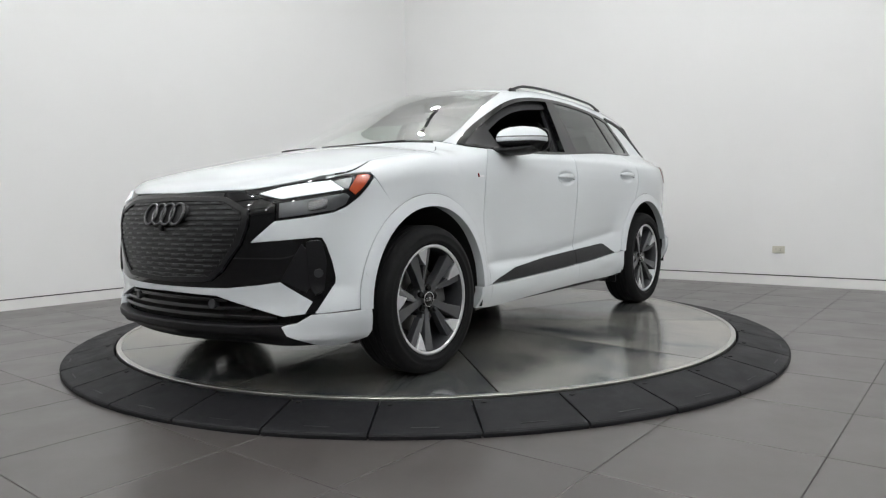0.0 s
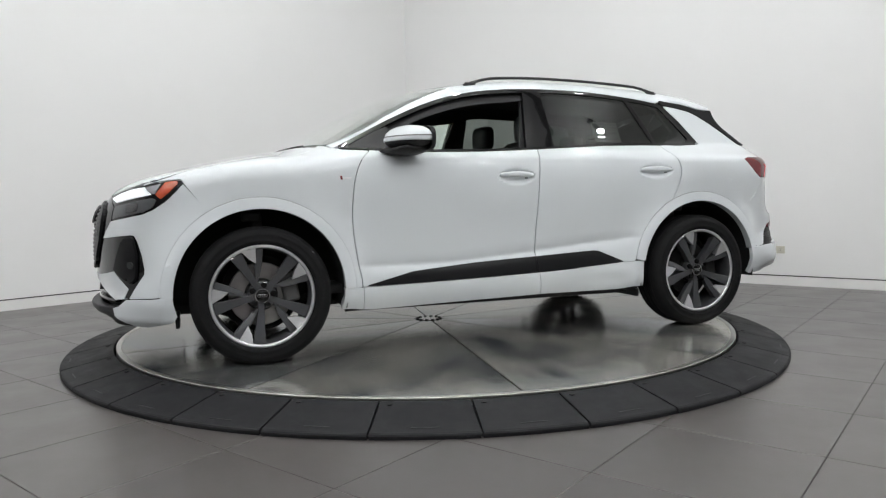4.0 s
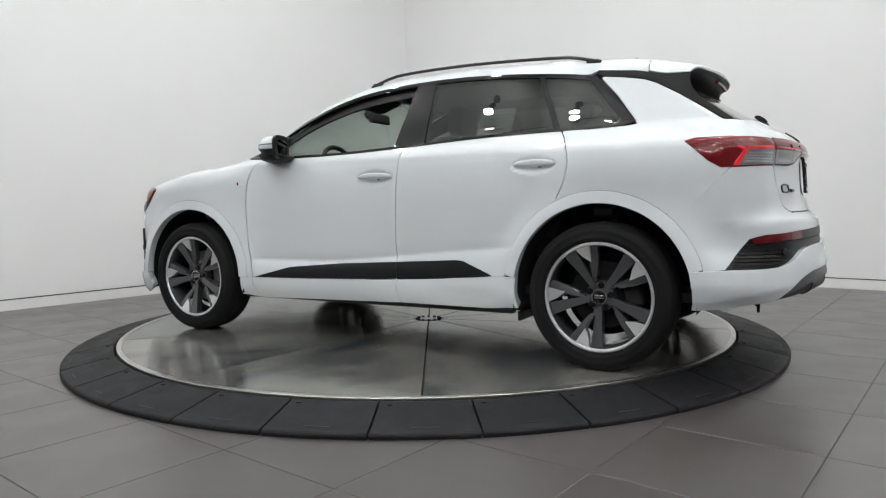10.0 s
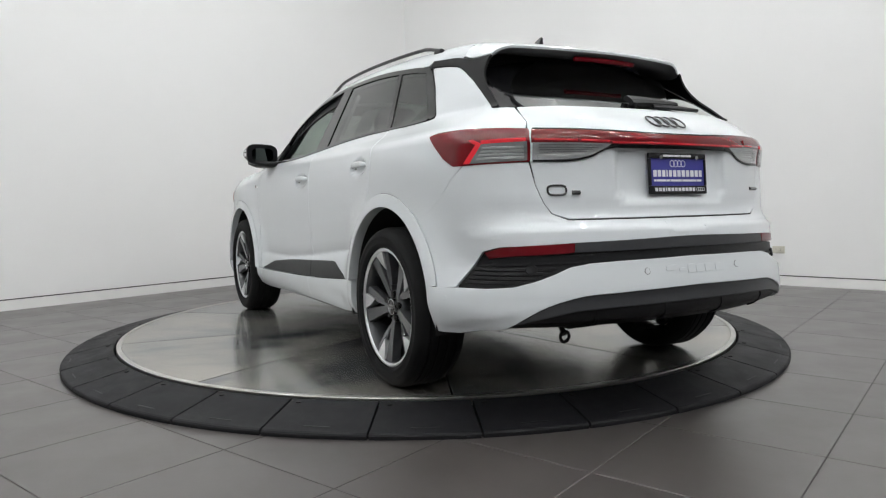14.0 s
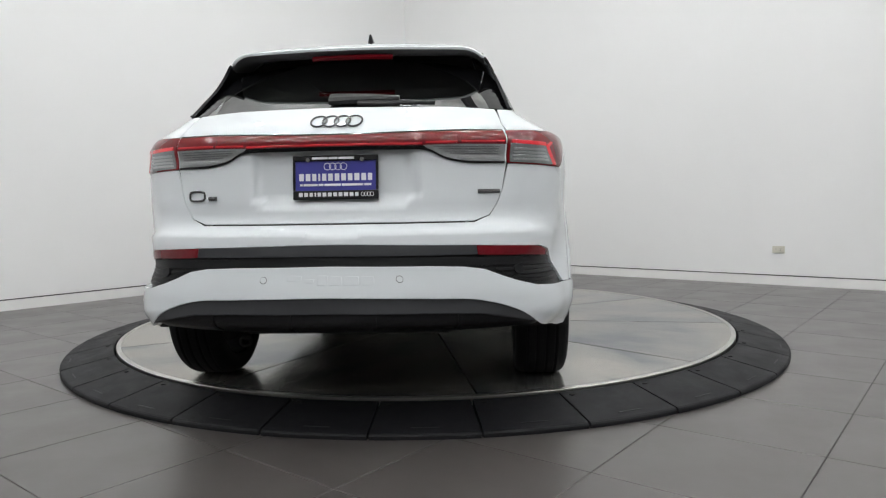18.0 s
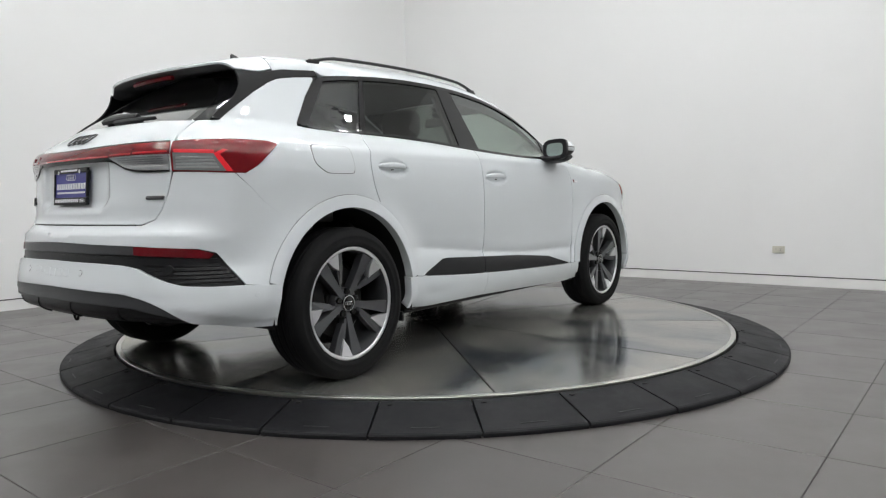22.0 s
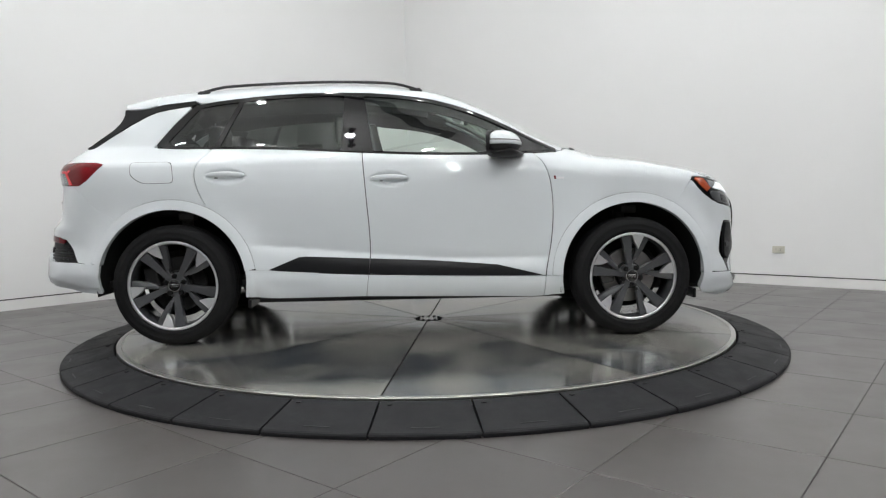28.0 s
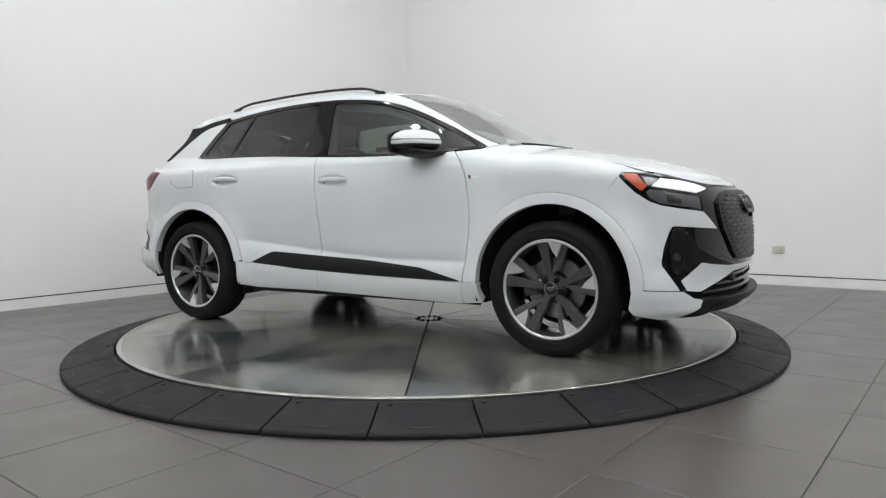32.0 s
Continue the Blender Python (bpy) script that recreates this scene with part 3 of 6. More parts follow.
def shaped_normals(chart, uv, sign, tail, ref, rise):
    """Normals of the skin raised by a rule, from its slopes along the chart."""
    e = 0.003

    def at(du, dv):
        q = uv + np.array((du, dv))
        p = lift(chart, q, sign, tail)
        return p + gradient(p, tail) * rise(q)[:, None]
    n = np.cross(at(e, 0) - at(-e, 0), at(0, e) - at(0, -e))
    n = n * np.sign(np.sum(n * ref, axis=1))[:, None]
    size = np.linalg.norm(n, axis=1)
    return np.where(size[:, None] > 1e-9, n / np.maximum(size, 1e-12)[:, None], ref)


def panel(name, outline, material, parent=None, label="", chart="W", sides=(1,), step=0.03, thick=0.02, proud=0.0, edge=0.0015, both=False, bulge=None, tail=True):
    """A shell on the car's skin inside an outline: outer face, a narrow chamfer and a rim turned inwards."""
    made = []
    uv, tri = fill(outline, step)
    cnt = {}
    for f in tri:
        for i in range(3):
            e = (f[i], f[(i + 1) % 3])
            cnt[e] = cnt.get(e, 0) + 1
    border = [e for e in cnt if (e[1], e[0]) not in cnt]
    for sign in sides:
        p = lift(chart, uv, sign, tail)
        nrm = gradient(p, tail)
        lift_by = np.full(len(p), proud)
        if bulge is not None:
            lift_by = lift_by + bulge(uv)
        top = p + nrm * lift_by[:, None]
        if bulge is not None:
            nrm = shaped_normals(chart, uv, sign, tail, nrm, lambda q: proud + bulge(q))
        faces = list(tri)
        a, b, c = (top[[f[k] for f in tri]] for k in range(3))
        flip = np.sum(np.cross(b - a, c - a) * nrm[[f[0] for f in tri]]) < 0
        if flip:
            faces = [f[::-1] for f in faces]
        out_dir = {}
        for i, j in border:
            t = top[j] - top[i]
            o = np.cross(t, nrm[i]) * (-1 if flip else 1)
            o = o / max(np.linalg.norm(o), 1e-9)
            for k in (i, j):
                out_dir[k] = out_dir.get(k, 0) + o
        verts, norms = [tuple(q) for q in top], [tuple(q) for q in nrm]
        ring = {}
        for k, o in out_dir.items():
            o = o / max(np.linalg.norm(o), 1e-9)
            ids = []
            for off, dep, nn in ((edge, edge, nrm[k] + o), (edge, edge, o), (edge, thick, o)):
                ids.append(len(verts))
                verts.append(tuple(top[k] + o * off - nrm[k] * dep))
                norms.append(tuple(nn / np.linalg.norm(nn)))
            ring[k] = ids
        for i, j in border:
            for q in ((i, ring[i][0], ring[j][0], j), (ring[i][1], ring[i][2], ring[j][2], ring[j][1])):
                faces.append(q if not flip else q[::-1])
        if both:
            n0 = len(verts)
            for k in range(len(top)):
                verts.append(tuple(top[k] - nrm[k] * thick))
                norms.append(tuple(-nrm[k]))
            faces += [tuple(n0 + k for k in f[::-1]) for f in faces[:len(tri)]]
        v = np.array(verts) + np.array(CAR_OFF)
        made.append(mesh_from(name, v, faces, material, parent or car, label, True, norms))
    return made[0] if len(made) == 1 else made
# ---- body panels ----
ARCH_Z, ARCH_IN, ARCH_OUT = 0.387, 0.434, 0.490
BELT = curve([-1.52, -1.31, -0.97, -0.64, -0.27, 0.19, 0.70, 0.97], [1.198, 1.186, 1.180, 1.168, 1.146, 1.126, 1.126, 1.140])
DLO_TOP = curve([-1.33, -1.21, -1.0, -0.66, -0.32, -0.15, 0.01, 0.18, 0.35, 0.51, 0.68, 0.81, 0.97], [1.455, 1.480, 1.505, 1.530, 1.532, 1.524, 1.508, 1.480, 1.432, 1.370, 1.290, 1.222, 1.140])
G = 0.0042   # half a shut line
FRONT_MID = PIVOT + FAN * math.pi / 2


def line(f, a, b, n=12, off=0.0):
    return [(a + (b - a) * k / n, float(f(a + (b - a) * k / n)) + off) for k in range(n + 1)]


def mirrored(half):
    """A closed outline over the nose or tail from its half, which runs from the middle to the middle."""
    s0 = FRONT_MID if half[0][0] > 0 else -FRONT_MID
    return half + [(2 * s0 - s, z) for s, z in half[::-1] if abs(s - s0) > 1e-3]


SEAM_F = spline([(0.845, 0.262), (0.852, 0.40), (0.88, 0.56), (0.897, 0.72), (0.892, 0.88), (0.870, 1.0), (0.832, 1.08), (0.79, 1.122)], 4)
SEAM_M = spline([(-0.24, 0.285), (-0.222, 0.41), (-0.212, 0.57), (-0.228, 0.86), (-0.25, 1.141)], 5)
SEAM_R = spline([(-1.165, 1.178), (-1.205, 1.12), (-1.232, 1.04), (-1.215, 0.93), (-1.175, 0.845)], 5)


def side_y(x, z):
    """How far out the skin lies at a place given from the side."""
    lo, hi = 0.0, 1.2
    for _ in range(30):
        m = (lo + hi) / 2
        lo, hi = (m, hi) if solid(np.array([[x, m, z]]))[0] < 0 else (lo, m)
    return lo


HOOD_SIDE = curve([1.08, 1.15, 1.24, 1.40, 1.52, 1.64, 1.77, 1.86, 1.93], [0.69, 0.745] + [side_y(x, z) for x, z in ((1.24, 1.090), (1.40, 1.076), (1.52, 1.060), (1.64, 1.040), (1.77, 1.004), (1.86, 0.974))] + [0.755])
HOOD_FRONT = curve([0.0, 0.17, 0.34, 0.43, 0.50, 0.54, 0.61, 0.67, 0.72, 0.748], [2.148, 2.141, 2.122, 2.106, 2.083, 2.064, 2.028, 1.992, 1.957, 1.930])
SCREEN_SIDE = curve([0.2, 0.4, 0.7, 1.0], [0.55, 0.595, 0.635, 0.675])
ROOF_SIDE = curve([-1.8, -1.5, -1.0, 0.0, 0.25], [0.50, 0.515, 0.527, 0.545, 0.55])
HEAD = [(2.282, 0.903), (2.116, 0.921), (1.935, 0.946), (1.765, 0.969), (1.735, 0.966), (1.728, 0.955), (1.760, 0.910), (1.80, 0.868), (1.857, 0.826), (1.91, 0.804), (2.007, 0.787), (2.126, 0.772), (2.120, 0.846), (2.205, 0.876)]
FOG_OUT = [(1.957, 0.697), (1.941, 0.664), (1.921, 0.596), (1.910, 0.528), (1.912, 0.502), (1.933, 0.471), (1.990, 0.381)]


def moved(pts, dx, dz=0.0):
    return [(x + dx, z + dz) for x, z in pts]


LEDGE = curve([-1.0, -0.41, 0.225, 0.75, 1.0], [0.457, 0.419, 0.395, 0.384, 0.383])


def door_hollow(uv):
    """The cups behind the grips."""
    d = np.zeros(len(uv))
    for hx, hz in ((-0.09, 0.984), (-1.055, 1.015)):
        u = np.clip(np.abs(uv[:, 0] - hx) / 0.128, 0, 1)
        half = 0.047 * (1 - u ** 2.0) + 0.006
        r = np.abs(uv[:, 1] - hz + 0.004) / half
        d -= 0.018 * smooth(1.0, 0.30, r) * smooth(1.0, 0.70, u)
    return d


def sill_facet(uv):
    """The sill stands out under the doors, with a folded hollow before the rear wheel."""
    x, z = uv[:, 0], uv[:, 1]
    out = np.maximum(SECTION(np.minimum(z, 0.42)) + PLAN_LOW(x) - np.abs(lift("W", uv)[:, 1]), 0)
    near = smooth(0.50, 0.62, np.hypot(x + WB, z - ARCH_Z))
    return out - 0.010 * near * smooth(-0.40, -0.75, x) * np.exp(-((z - 0.345) / 0.035) ** 2)


def above(seam):
    return [p for p in seam if p[1] > float(LEDGE(p[0])) + 0.012]


def foot_x(seam):
    """Where a shut line meets the ledge."""
    return float(np.interp(0.40, [p[1] for p in seam], [p[0] for p in seam]))


def lip_rise(uv, cx):
    """The arch edging stands out further towards the wheel."""
    p = lift("W", uv)
    r = np.hypot(p[:, 0] - cx, p[:, 2] - ARCH_Z)
    return 0.010 * np.clip((ARCH_OUT - r) / (ARCH_OUT - ARCH_IN), 0, 1) ** 0.8


def build_sides():
    xf, xm = foot_x(SEAM_F), foot_x(SEAM_M)
    ledge = lambda x0, x1, n, off: line(LEDGE, x0, x1, n, off)
    door = moved(above(SEAM_F), -G) + line(BELT, 0.785, -0.247, 14, -0.003) + moved(above(SEAM_M)[::-1], G) + ledge(xm + G, xf - G, 20, 0.002)
    panel("front_door", door, M_WHITE, sides=(1, -1), step=0.013, bulge=door_hollow)
    back = arc(-WB, ARCH_Z, ARCH_OUT + G, 66, 8.4, 14)
    panel("rear_door", moved(above(SEAM_M), -G) + line(BELT, -0.253, -1.16, 12, -0.003) + moved(SEAM_R, G) + back + ledge(back[-1][0] + 0.004, xm - G, 14, 0.002), M_WHITE, sides=(1, -1), step=0.013, bulge=door_hollow)
    low = dict(sides=(1, -1), step=0.02, thick=0.05, edge=0.003, bulge=sill_facet)
    panel("door_sill", ledge(xf - G, xm + G, 20, -0.004) + [(-0.236, 0.288), (0.841, 0.264)], M_WHITE, **low)
    panel("door_sill", ledge(xm - G, -0.957, 14, -0.004) + arc(-WB, ARCH_Z, ARCH_IN, 8.0, -13, 6) + [(-0.955, 0.287), (-0.244, 0.289)], M_WHITE, **low)
    panel("fender_foot", ledge(xf + G, 0.944, 4, -0.004) + arc(WB, ARCH_Z, ARCH_IN, 181, 196, 5) + [(0.849, 0.263)], M_WHITE, **low)
    for cx, a0, a1 in ((WB, -0.5, 180.2), (-WB, 165, 8.6)):
        lip = flankx(*(arc(cx, ARCH_Z, ARCH_OUT, a0, a1, 40) + arc(cx, ARCH_Z, ARCH_IN, a1, a0, 40)))
        panel("wheel_arch", lip, M_WHITE, sides=(1, -1), proud=0.003, thick=0.05, step=0.02, bulge=lambda uv, cx=cx: lip_rise(uv, cx))
    hood_edge = over(*[(x, float(HOOD_SIDE(x)) + 0.010) for x in np.linspace(1.935, 1.10, 15)])
    arch_pts = flankx(*arc(WB, ARCH_Z, ARCH_OUT + G, 180.4, 59, 24))
    fender = [(1.738, 0.974), (1.80, 0.970), (1.88, 0.959), (1.918, 0.952)] + hood_edge + [(1.03, 1.165), (0.985, 1.146)] + line(BELT, 0.93, 0.80, 4, -0.006) + moved(above(SEAM_F)[::-1], G) + [(xf + G, float(LEDGE(xf)) + 0.002)] + arch_pts + [(1.721, 0.950)]
    panel("front_fender", fender, M_WHITE, sides=(1, -1), step=0.022)


def build_top():
    front = [(float(HOOD_FRONT(abs(y))), y) for y in np.linspace(-0.748, 0.748, 33)]
    left = [(x, float(HOOD_SIDE(x))) for x in np.linspace(1.915, 1.09, 16)]
    cowl = [(1.235 - 0.20 * (y / 0.7) ** 2, y) for y in np.linspace(0.66, -0.66, 14)]
    panel("bonnet", front + left + cowl + [(x, -y) for x, y in left[::-1]], M_WHITE, chart="T", step=0.03, label="white bonnet")
    xs = np.linspace(1.90, 1.12, 12)
    # Dark strip almost flush in the bonnet gap, standing in for its shade.
    panel("bonnet_gap_shade", [(x, float(HOOD_SIDE(x)) + 0.0012) for x in xs] + [(x, float(HOOD_SIDE(x)) + 0.0088) for x in xs[::-1]], M_DARK, chart="T", sides=(1, -1), step=0.03, proud=-0.0012, thick=0.006, edge=0.0002)
    low = [(1.222 - 0.24 * (y / 0.7) ** 2, y) for y in np.linspace(-0.665, 0.665, 14)]
    side = [(x, float(SCREEN_SIDE(x))) for x in np.linspace(0.98, 0.30, 10)]
    up = [(0.235 + 0.10 * (1 - (y / 0.55) ** 2), y) for y in np.linspace(0.55, -0.55, 12)]
    ws = panel("windscreen", low + side + up + [(x, -y) for x, y in side[::-1]], M_SCREEN, chart="T", step=0.05, thick=0.005, label="clear windscreen glass", edge=0.0005)
    ws.visible_shadow = False
    panel("screen_edge", [(x, float(SCREEN_SIDE(x)) - 0.001) for x in np.linspace(0.985, 0.28, 12)] + [(x, float(SCREEN_SIDE(x)) - 0.034) for x in np.linspace(0.28, 0.985, 12)], M_BLACKGLOSS, chart="T", sides=(1, -1), step=0.03, proud=-0.0065, thick=0.004)
    rf = [(0.225 + 0.10 * (1 - (y / 0.55) ** 2), y) for y in np.linspace(-0.55, 0.55, 12)]
    rs = [(x, float(ROOF_SIDE(x))) for x in np.linspace(0.20, -1.52, 16)]
    rb = [(-1.545, y) for y in np.linspace(0.49, -0.49, 10)]
    panel("roof", rf + rs + rb + [(x, -y) for x, y in rs[::-1]], M_WHITE, chart="T", step=0.05, label="white roof panel", tail=False)
    rail = over(*[(x, float(SCREEN_SIDE(x)) + 0.005) for x in np.linspace(0.995, 0.26, 14)]) + over(*[(x, float(ROOF_SIDE(x)) + 0.004) for x in np.linspace(0.20, -1.545, 18)], tail=False)
    low_rail = [(-1.545, 1.470), (-1.502, 1.479), (-1.40, 1.490), (-1.30, 1.500), (-1.262, 1.482)] + [(x, float(DLO_TOP(x)) + 0.004) for x in np.linspace(-1.20, 0.965, 30)]
    panel("cant_rail", rail + low_rail, M_WHITE, sides=(1, -1), step=0.022, tail=False)


def build_quarter():
    seam = [(-1.915, 0.968), (-1.868, 0.915), (-1.818, 0.853), (-1.760, 0.803), (-1.688, 0.769)]
    q = moved(SEAM_R[::-1], -G) + [(-1.18, 1.184)] + line(BELT, -1.31, -1.49, 4, -0.004) + [(-1.527, 1.20), (-1.515, 1.222), (-1.415, 1.355), (-1.325, 1.452), (-1.33, 1.460), (-1.44, 1.446), (-1.528, 1.429), (-1.614, 1.400), (-1.738, 1.343), (-1.843, 1.279), (-1.897, 1.241), (-1.948, 1.199), (-2.045, 1.195)] \
        + [(-2.085, 1.16), (-2.113, 1.131), (-2.117, 1.106), (-2.06, 1.107), (-1.92, 1.111), (-1.79, 1.107), (-1.745, 1.093), (-1.833, 0.998), (-1.88, 0.966)] + moved(seam, 0.0015) + flankx(*arc(-WB, ARCH_Z, ARCH_OUT + G, 129.5, 66, 14))
    panel("quarter_panel", q, M_WHITE, sides=(1, -1), step=0.022)
    bumper = [(-1.92, 0.967), (-2.13, 0.975), (-2.152, 0.889), (-2.179, 0.824), (-2.206, 0.784), (-2.268, 0.7588), (-2.70, 0.7588), (-2.70, 0.690), (-2.29, 0.680), (-2.05, 0.668), (-1.99, 0.650), (-1.895, 0.516), (-1.815, 0.506)] + flankx(*arc(-WB, ARCH_Z, ARCH_OUT + G, 165, 130.5, 10)) + moved(seam[::-1], -0.0025)[:-1]
    panel("bumper_side", bumper, M_WHITE, sides=(1, -1), step=0.022)
    cap = rounded([(-1.60, 1.098), (-1.368, 1.098), (-1.352, 0.978), (-1.53, 0.976), (-1.592, 1.02)], 0.03)
    panel("charge_flap", cap, M_WHITE, sides=(-1,), proud=0.0025, step=0.02, label="white charging flap")
    panel("charge_flap_gap", [(s + (0.003 if s > -1.47 else -0.003), z + (0.003 if z > 1.04 else -0.003)) for s, z in cap], M_DARK, sides=(-1,), proud=0.0006, thick=0.004, step=0.03)


build_sides()
build_top()
build_quarter()
# ---- nose ----
def build_front():
    fm = FRONT_MID
    # white bumper corner
    corner = [(1.727, 0.946)] + [(s, z - 0.006) for s, z in HEAD[6:12]] + [(2.133, 0.764), (2.232, 0.679), (1.976, 0.699)] + [(s - 0.002, z) for s, z in FOG_OUT] + [(1.985, 0.379), (1.83, 0.390)] \
        + flankx(*arc(WB, ARCH_Z, ARCH_OUT + G, 0.5, 59, 16))
    panel("bumper_corner", corner, M_WHITE, sides=(1, -1), step=0.022)
    # gloss black surround
    half = [(fm, 0.901), (2.56, 0.899), (2.315, 0.897), (2.285, 0.895), (2.20, 0.869), (2.128, 0.840), (2.134, 0.764), (2.235, 0.677), (1.976, 0.696)] + FOG_OUT + [(2.030, 0.380), (2.001, 0.429), (2.097, 0.496), (2.116, 0.511), (2.202, 0.497), (2.356, 0.481), (2.61, 0.477), (fm, 0.476)]
    panel("grille_surround", mirrored(half), M_BLACKGLOSS, step=0.03, proud=-0.003, label="gloss black grille surround")
    # white bar over the lower intake
    bar = [(fm, 0.474), (2.61, 0.475), (2.356, 0.479), (2.202, 0.495), (2.116, 0.509), (2.095, 0.493), (1.999, 0.427), (2.028, 0.378), (2.107, 0.366), (2.205, 0.394), (2.423, 0.447), (fm, 0.453)]
    panel("bumper_bar", mirrored(bar), M_WHITE, step=0.025, label="white bumper bar")
    # lower intake and its slats
    low = [(fm, 0.451), (2.423, 0.446), (2.205, 0.392), (2.10, 0.364), (2.10, 0.325), (2.206, 0.322), (fm, 0.320)]
    intake = panel("lower_intake", mirrored(low), M_DARK, step=0.03, proud=-0.05)
    for z, s1 in ((0.425, 2.38), (0.392, 2.25), (0.358, 2.14)):
        panel("slat", mirrored([(fm, z + 0.006), (s1, z + 0.004), (s1, z - 0.004), (fm, z - 0.006)]), M_BLACKGLOSS, intake, step=0.03, proud=-0.016, thick=0.03, edge=0.003)
    for s in (2.46, 2 * fm - 2.46):
        panel("parking_sensor", [(s + 0.02 * math.cos(a), 0.408 + 0.018 * math.sin(a)) for a in np.linspace(0, 2 * math.pi, 16, endpoint=False)], M_GREYPLASTIC, intake, step=0.02, proud=-0.008, thick=0.03)
    split = [(fm, 0.318), (2.472, 0.318), (2.206, 0.321), (2.115, 0.324), (2.092, 0.292), (1.975, 0.244), (2.21, 0.240), (fm, 0.232)]
    panel("front_splitter", mirrored(split), M_BLACKPLASTIC, step=0.02, proud=0.004, thick=0.05, edge=0.006, bulge=lambda uv: (0.020 - 0.050 * smooth(0.298, 0.245, uv[:, 1])) * smooth(0.74, 0.52, np.abs(uv[:, 0] - FRONT_MID)), label="black plastic front splitter")
    can = [(2.112, 0.322), (2.058, 0.334), (2.003, 0.370), (1.88, 0.377), (1.784, 0.383), (1.774, 0.295), (1.795, 0.266), (1.906, 0.238), (1.969, 0.242), (2.092, 0.290)]
    panel("splitter_end", can, M_WHITE, sides=(1, -1), step=0.016, proud=0.008, thick=0.05, edge=0.003, bulge=lambda uv: 0.010 * np.exp(-((uv[:, 1] - 0.275) / 0.025) ** 2))
    # octagonal grille
    oc = nose((0, 0.874), (0.36, 0.868), (0.386, 0.862), (0.500, 0.818), (0.511, 0.790), (0.509, 0.745), (0.478, 0.668), (0.383, 0.552), (0.318, 0.511), (0, 0.499))
    oc[0], oc[-1] = (fm, 0.874), (fm, 0.499)
    grille = panel("grille", rounded(mirrored(oc), 0.02), M_DARKGREY, step=0.035, proud=0.004, label="closed dark grey grille with dashed ribs")
    inner = nose((0, 0.857), (0.352, 0.851), (0.376, 0.846), (0.482, 0.805), (0.492, 0.787), (0.490, 0.750), (0.460, 0.677), (0.371, 0.568), (0.312, 0.529), (0, 0.517))
    inner[0], inner[-1] = (fm, 0.857), (fm, 0.517)
    ring = mirrored(oc)
    # frame of the grille: a thin raised band
    n = len(ring)
    rim_in = mirrored(inner)
    for k in range(n):
        a, b = ring[k], ring[(k + 1) % n]
        c, d = rim_in[(k + 1) % n], rim_in[k]
        panel("grille_frame", [a, b, c, d], M_BLACKPLASTIC, grille, step=0.04, proud=0.012, edge=0.002, thick=0.014)
    # dashed ribs
    rows = 15
    for r in range(rows):
        z = 0.530 + (0.846 - 0.530) * r / (rows - 1)
        ymax = float(np.interp(z, [0.517, 0.529, 0.568, 0.677, 0.750, 0.787, 0.805, 0.846, 0.857], [0.29, 0.308, 0.366, 0.455, 0.486, 0.488, 0.478, 0.372, 0.345])) - 0.012
        p = flank(lift("F", [(ymax, z)]))[0]
        panel("rib", [(p[0], z + 0.0045), (2 * fm - p[0], z + 0.0045), (2 * fm - p[0], z - 0.0045), (p[0], z - 0.0045)], M_DARKGREY, grille, step=0.05, proud=0.009, edge=0.002, thick=0.008)
        pitch = 0.105
        k0 = -int(ymax / pitch) - 1
        for k in range(k0, -k0 + 1):
            y = (k + (0.5 if r % 2 else 0.0)) * pitch
            if abs(y) + 0.024 > ymax or (abs(y) < 0.19 and 0.735 < z < 0.862):
                continue
            s = [flank(lift("F", [(abs(y + e), z)]))[0][0] for e in (-0.024, 0.024)]
            s = [a if y + e > 0 else 2 * fm - a for a, e in zip(s, (-0.024, 0.024))]
            panel("dash", [(s[0], z + 0.0028), (s[1], z + 0.0028), (s[1], z - 0.0028), (s[0], z - 0.0028)], M_DASH, grille, step=0.06, proud=0.0108, edge=0.0015, thick=0.006)
    # emblem plate and four rings
    def face(y, z, d):
        p = lift("F", [(y, z)])[0]
        return CAR_OFF + Vector(p) + Vector((d, 0, 0))
    part("emblem_plate", emblem_plate(face), M_BLACKPLASTIC, car, "dark emblem plate")
    for k in range(4):
        cy = (k - 1.5) * 0.071
        part("emblem_ring", bm_tube([face(cy + 0.047 * math.cos(a), 0.803 + 0.047 * math.sin(a), 0.026) for a in np.linspace(0, 2 * math.pi, 36, endpoint=False)], 0.0055, 8, closed=True), M_CHROMEDULL, car, "dull chrome ring", smooth=True)
    part("front_camera", bm_box((0.02, 0.022, 0.025), face(0, 0.738, 0.018), 0.004), M_BLACKPLASTIC, car)
    # side intakes: gloss recess with a folded plastic blade
    for sgn in (1, -1):
        blade = [(2.03, 0.668), (2.108, 0.520), (2.020, 0.470), (1.995, 0.50), (1.985, 0.60)]
        panel("intake_blade", blade, M_BLACKPLASTIC, sides=(sgn,), step=0.02, proud=0.006, thick=0.02, edge=0.003)
        block = rounded([(2.012, 0.680), (1.962, 0.684), (1.945, 0.60), (1.955, 0.475), (1.985, 0.455), (2.005, 0.50)], 0.012, 3)
        panel("intake_duct", block, M_BLACKPLASTIC, sides=(sgn,), step=0.02, proud=0.014, thick=0.03, edge=0.004)
        panel("duct_sensor", [(1.972 + 0.016 * math.cos(a), 0.548 + 0.017 * math.sin(a)) for a in np.linspace(0, 2 * math.pi, 14, endpoint=False)], M_GREYPLASTIC, sides=(sgn,), step=0.02, proud=0.019, thick=0.01)
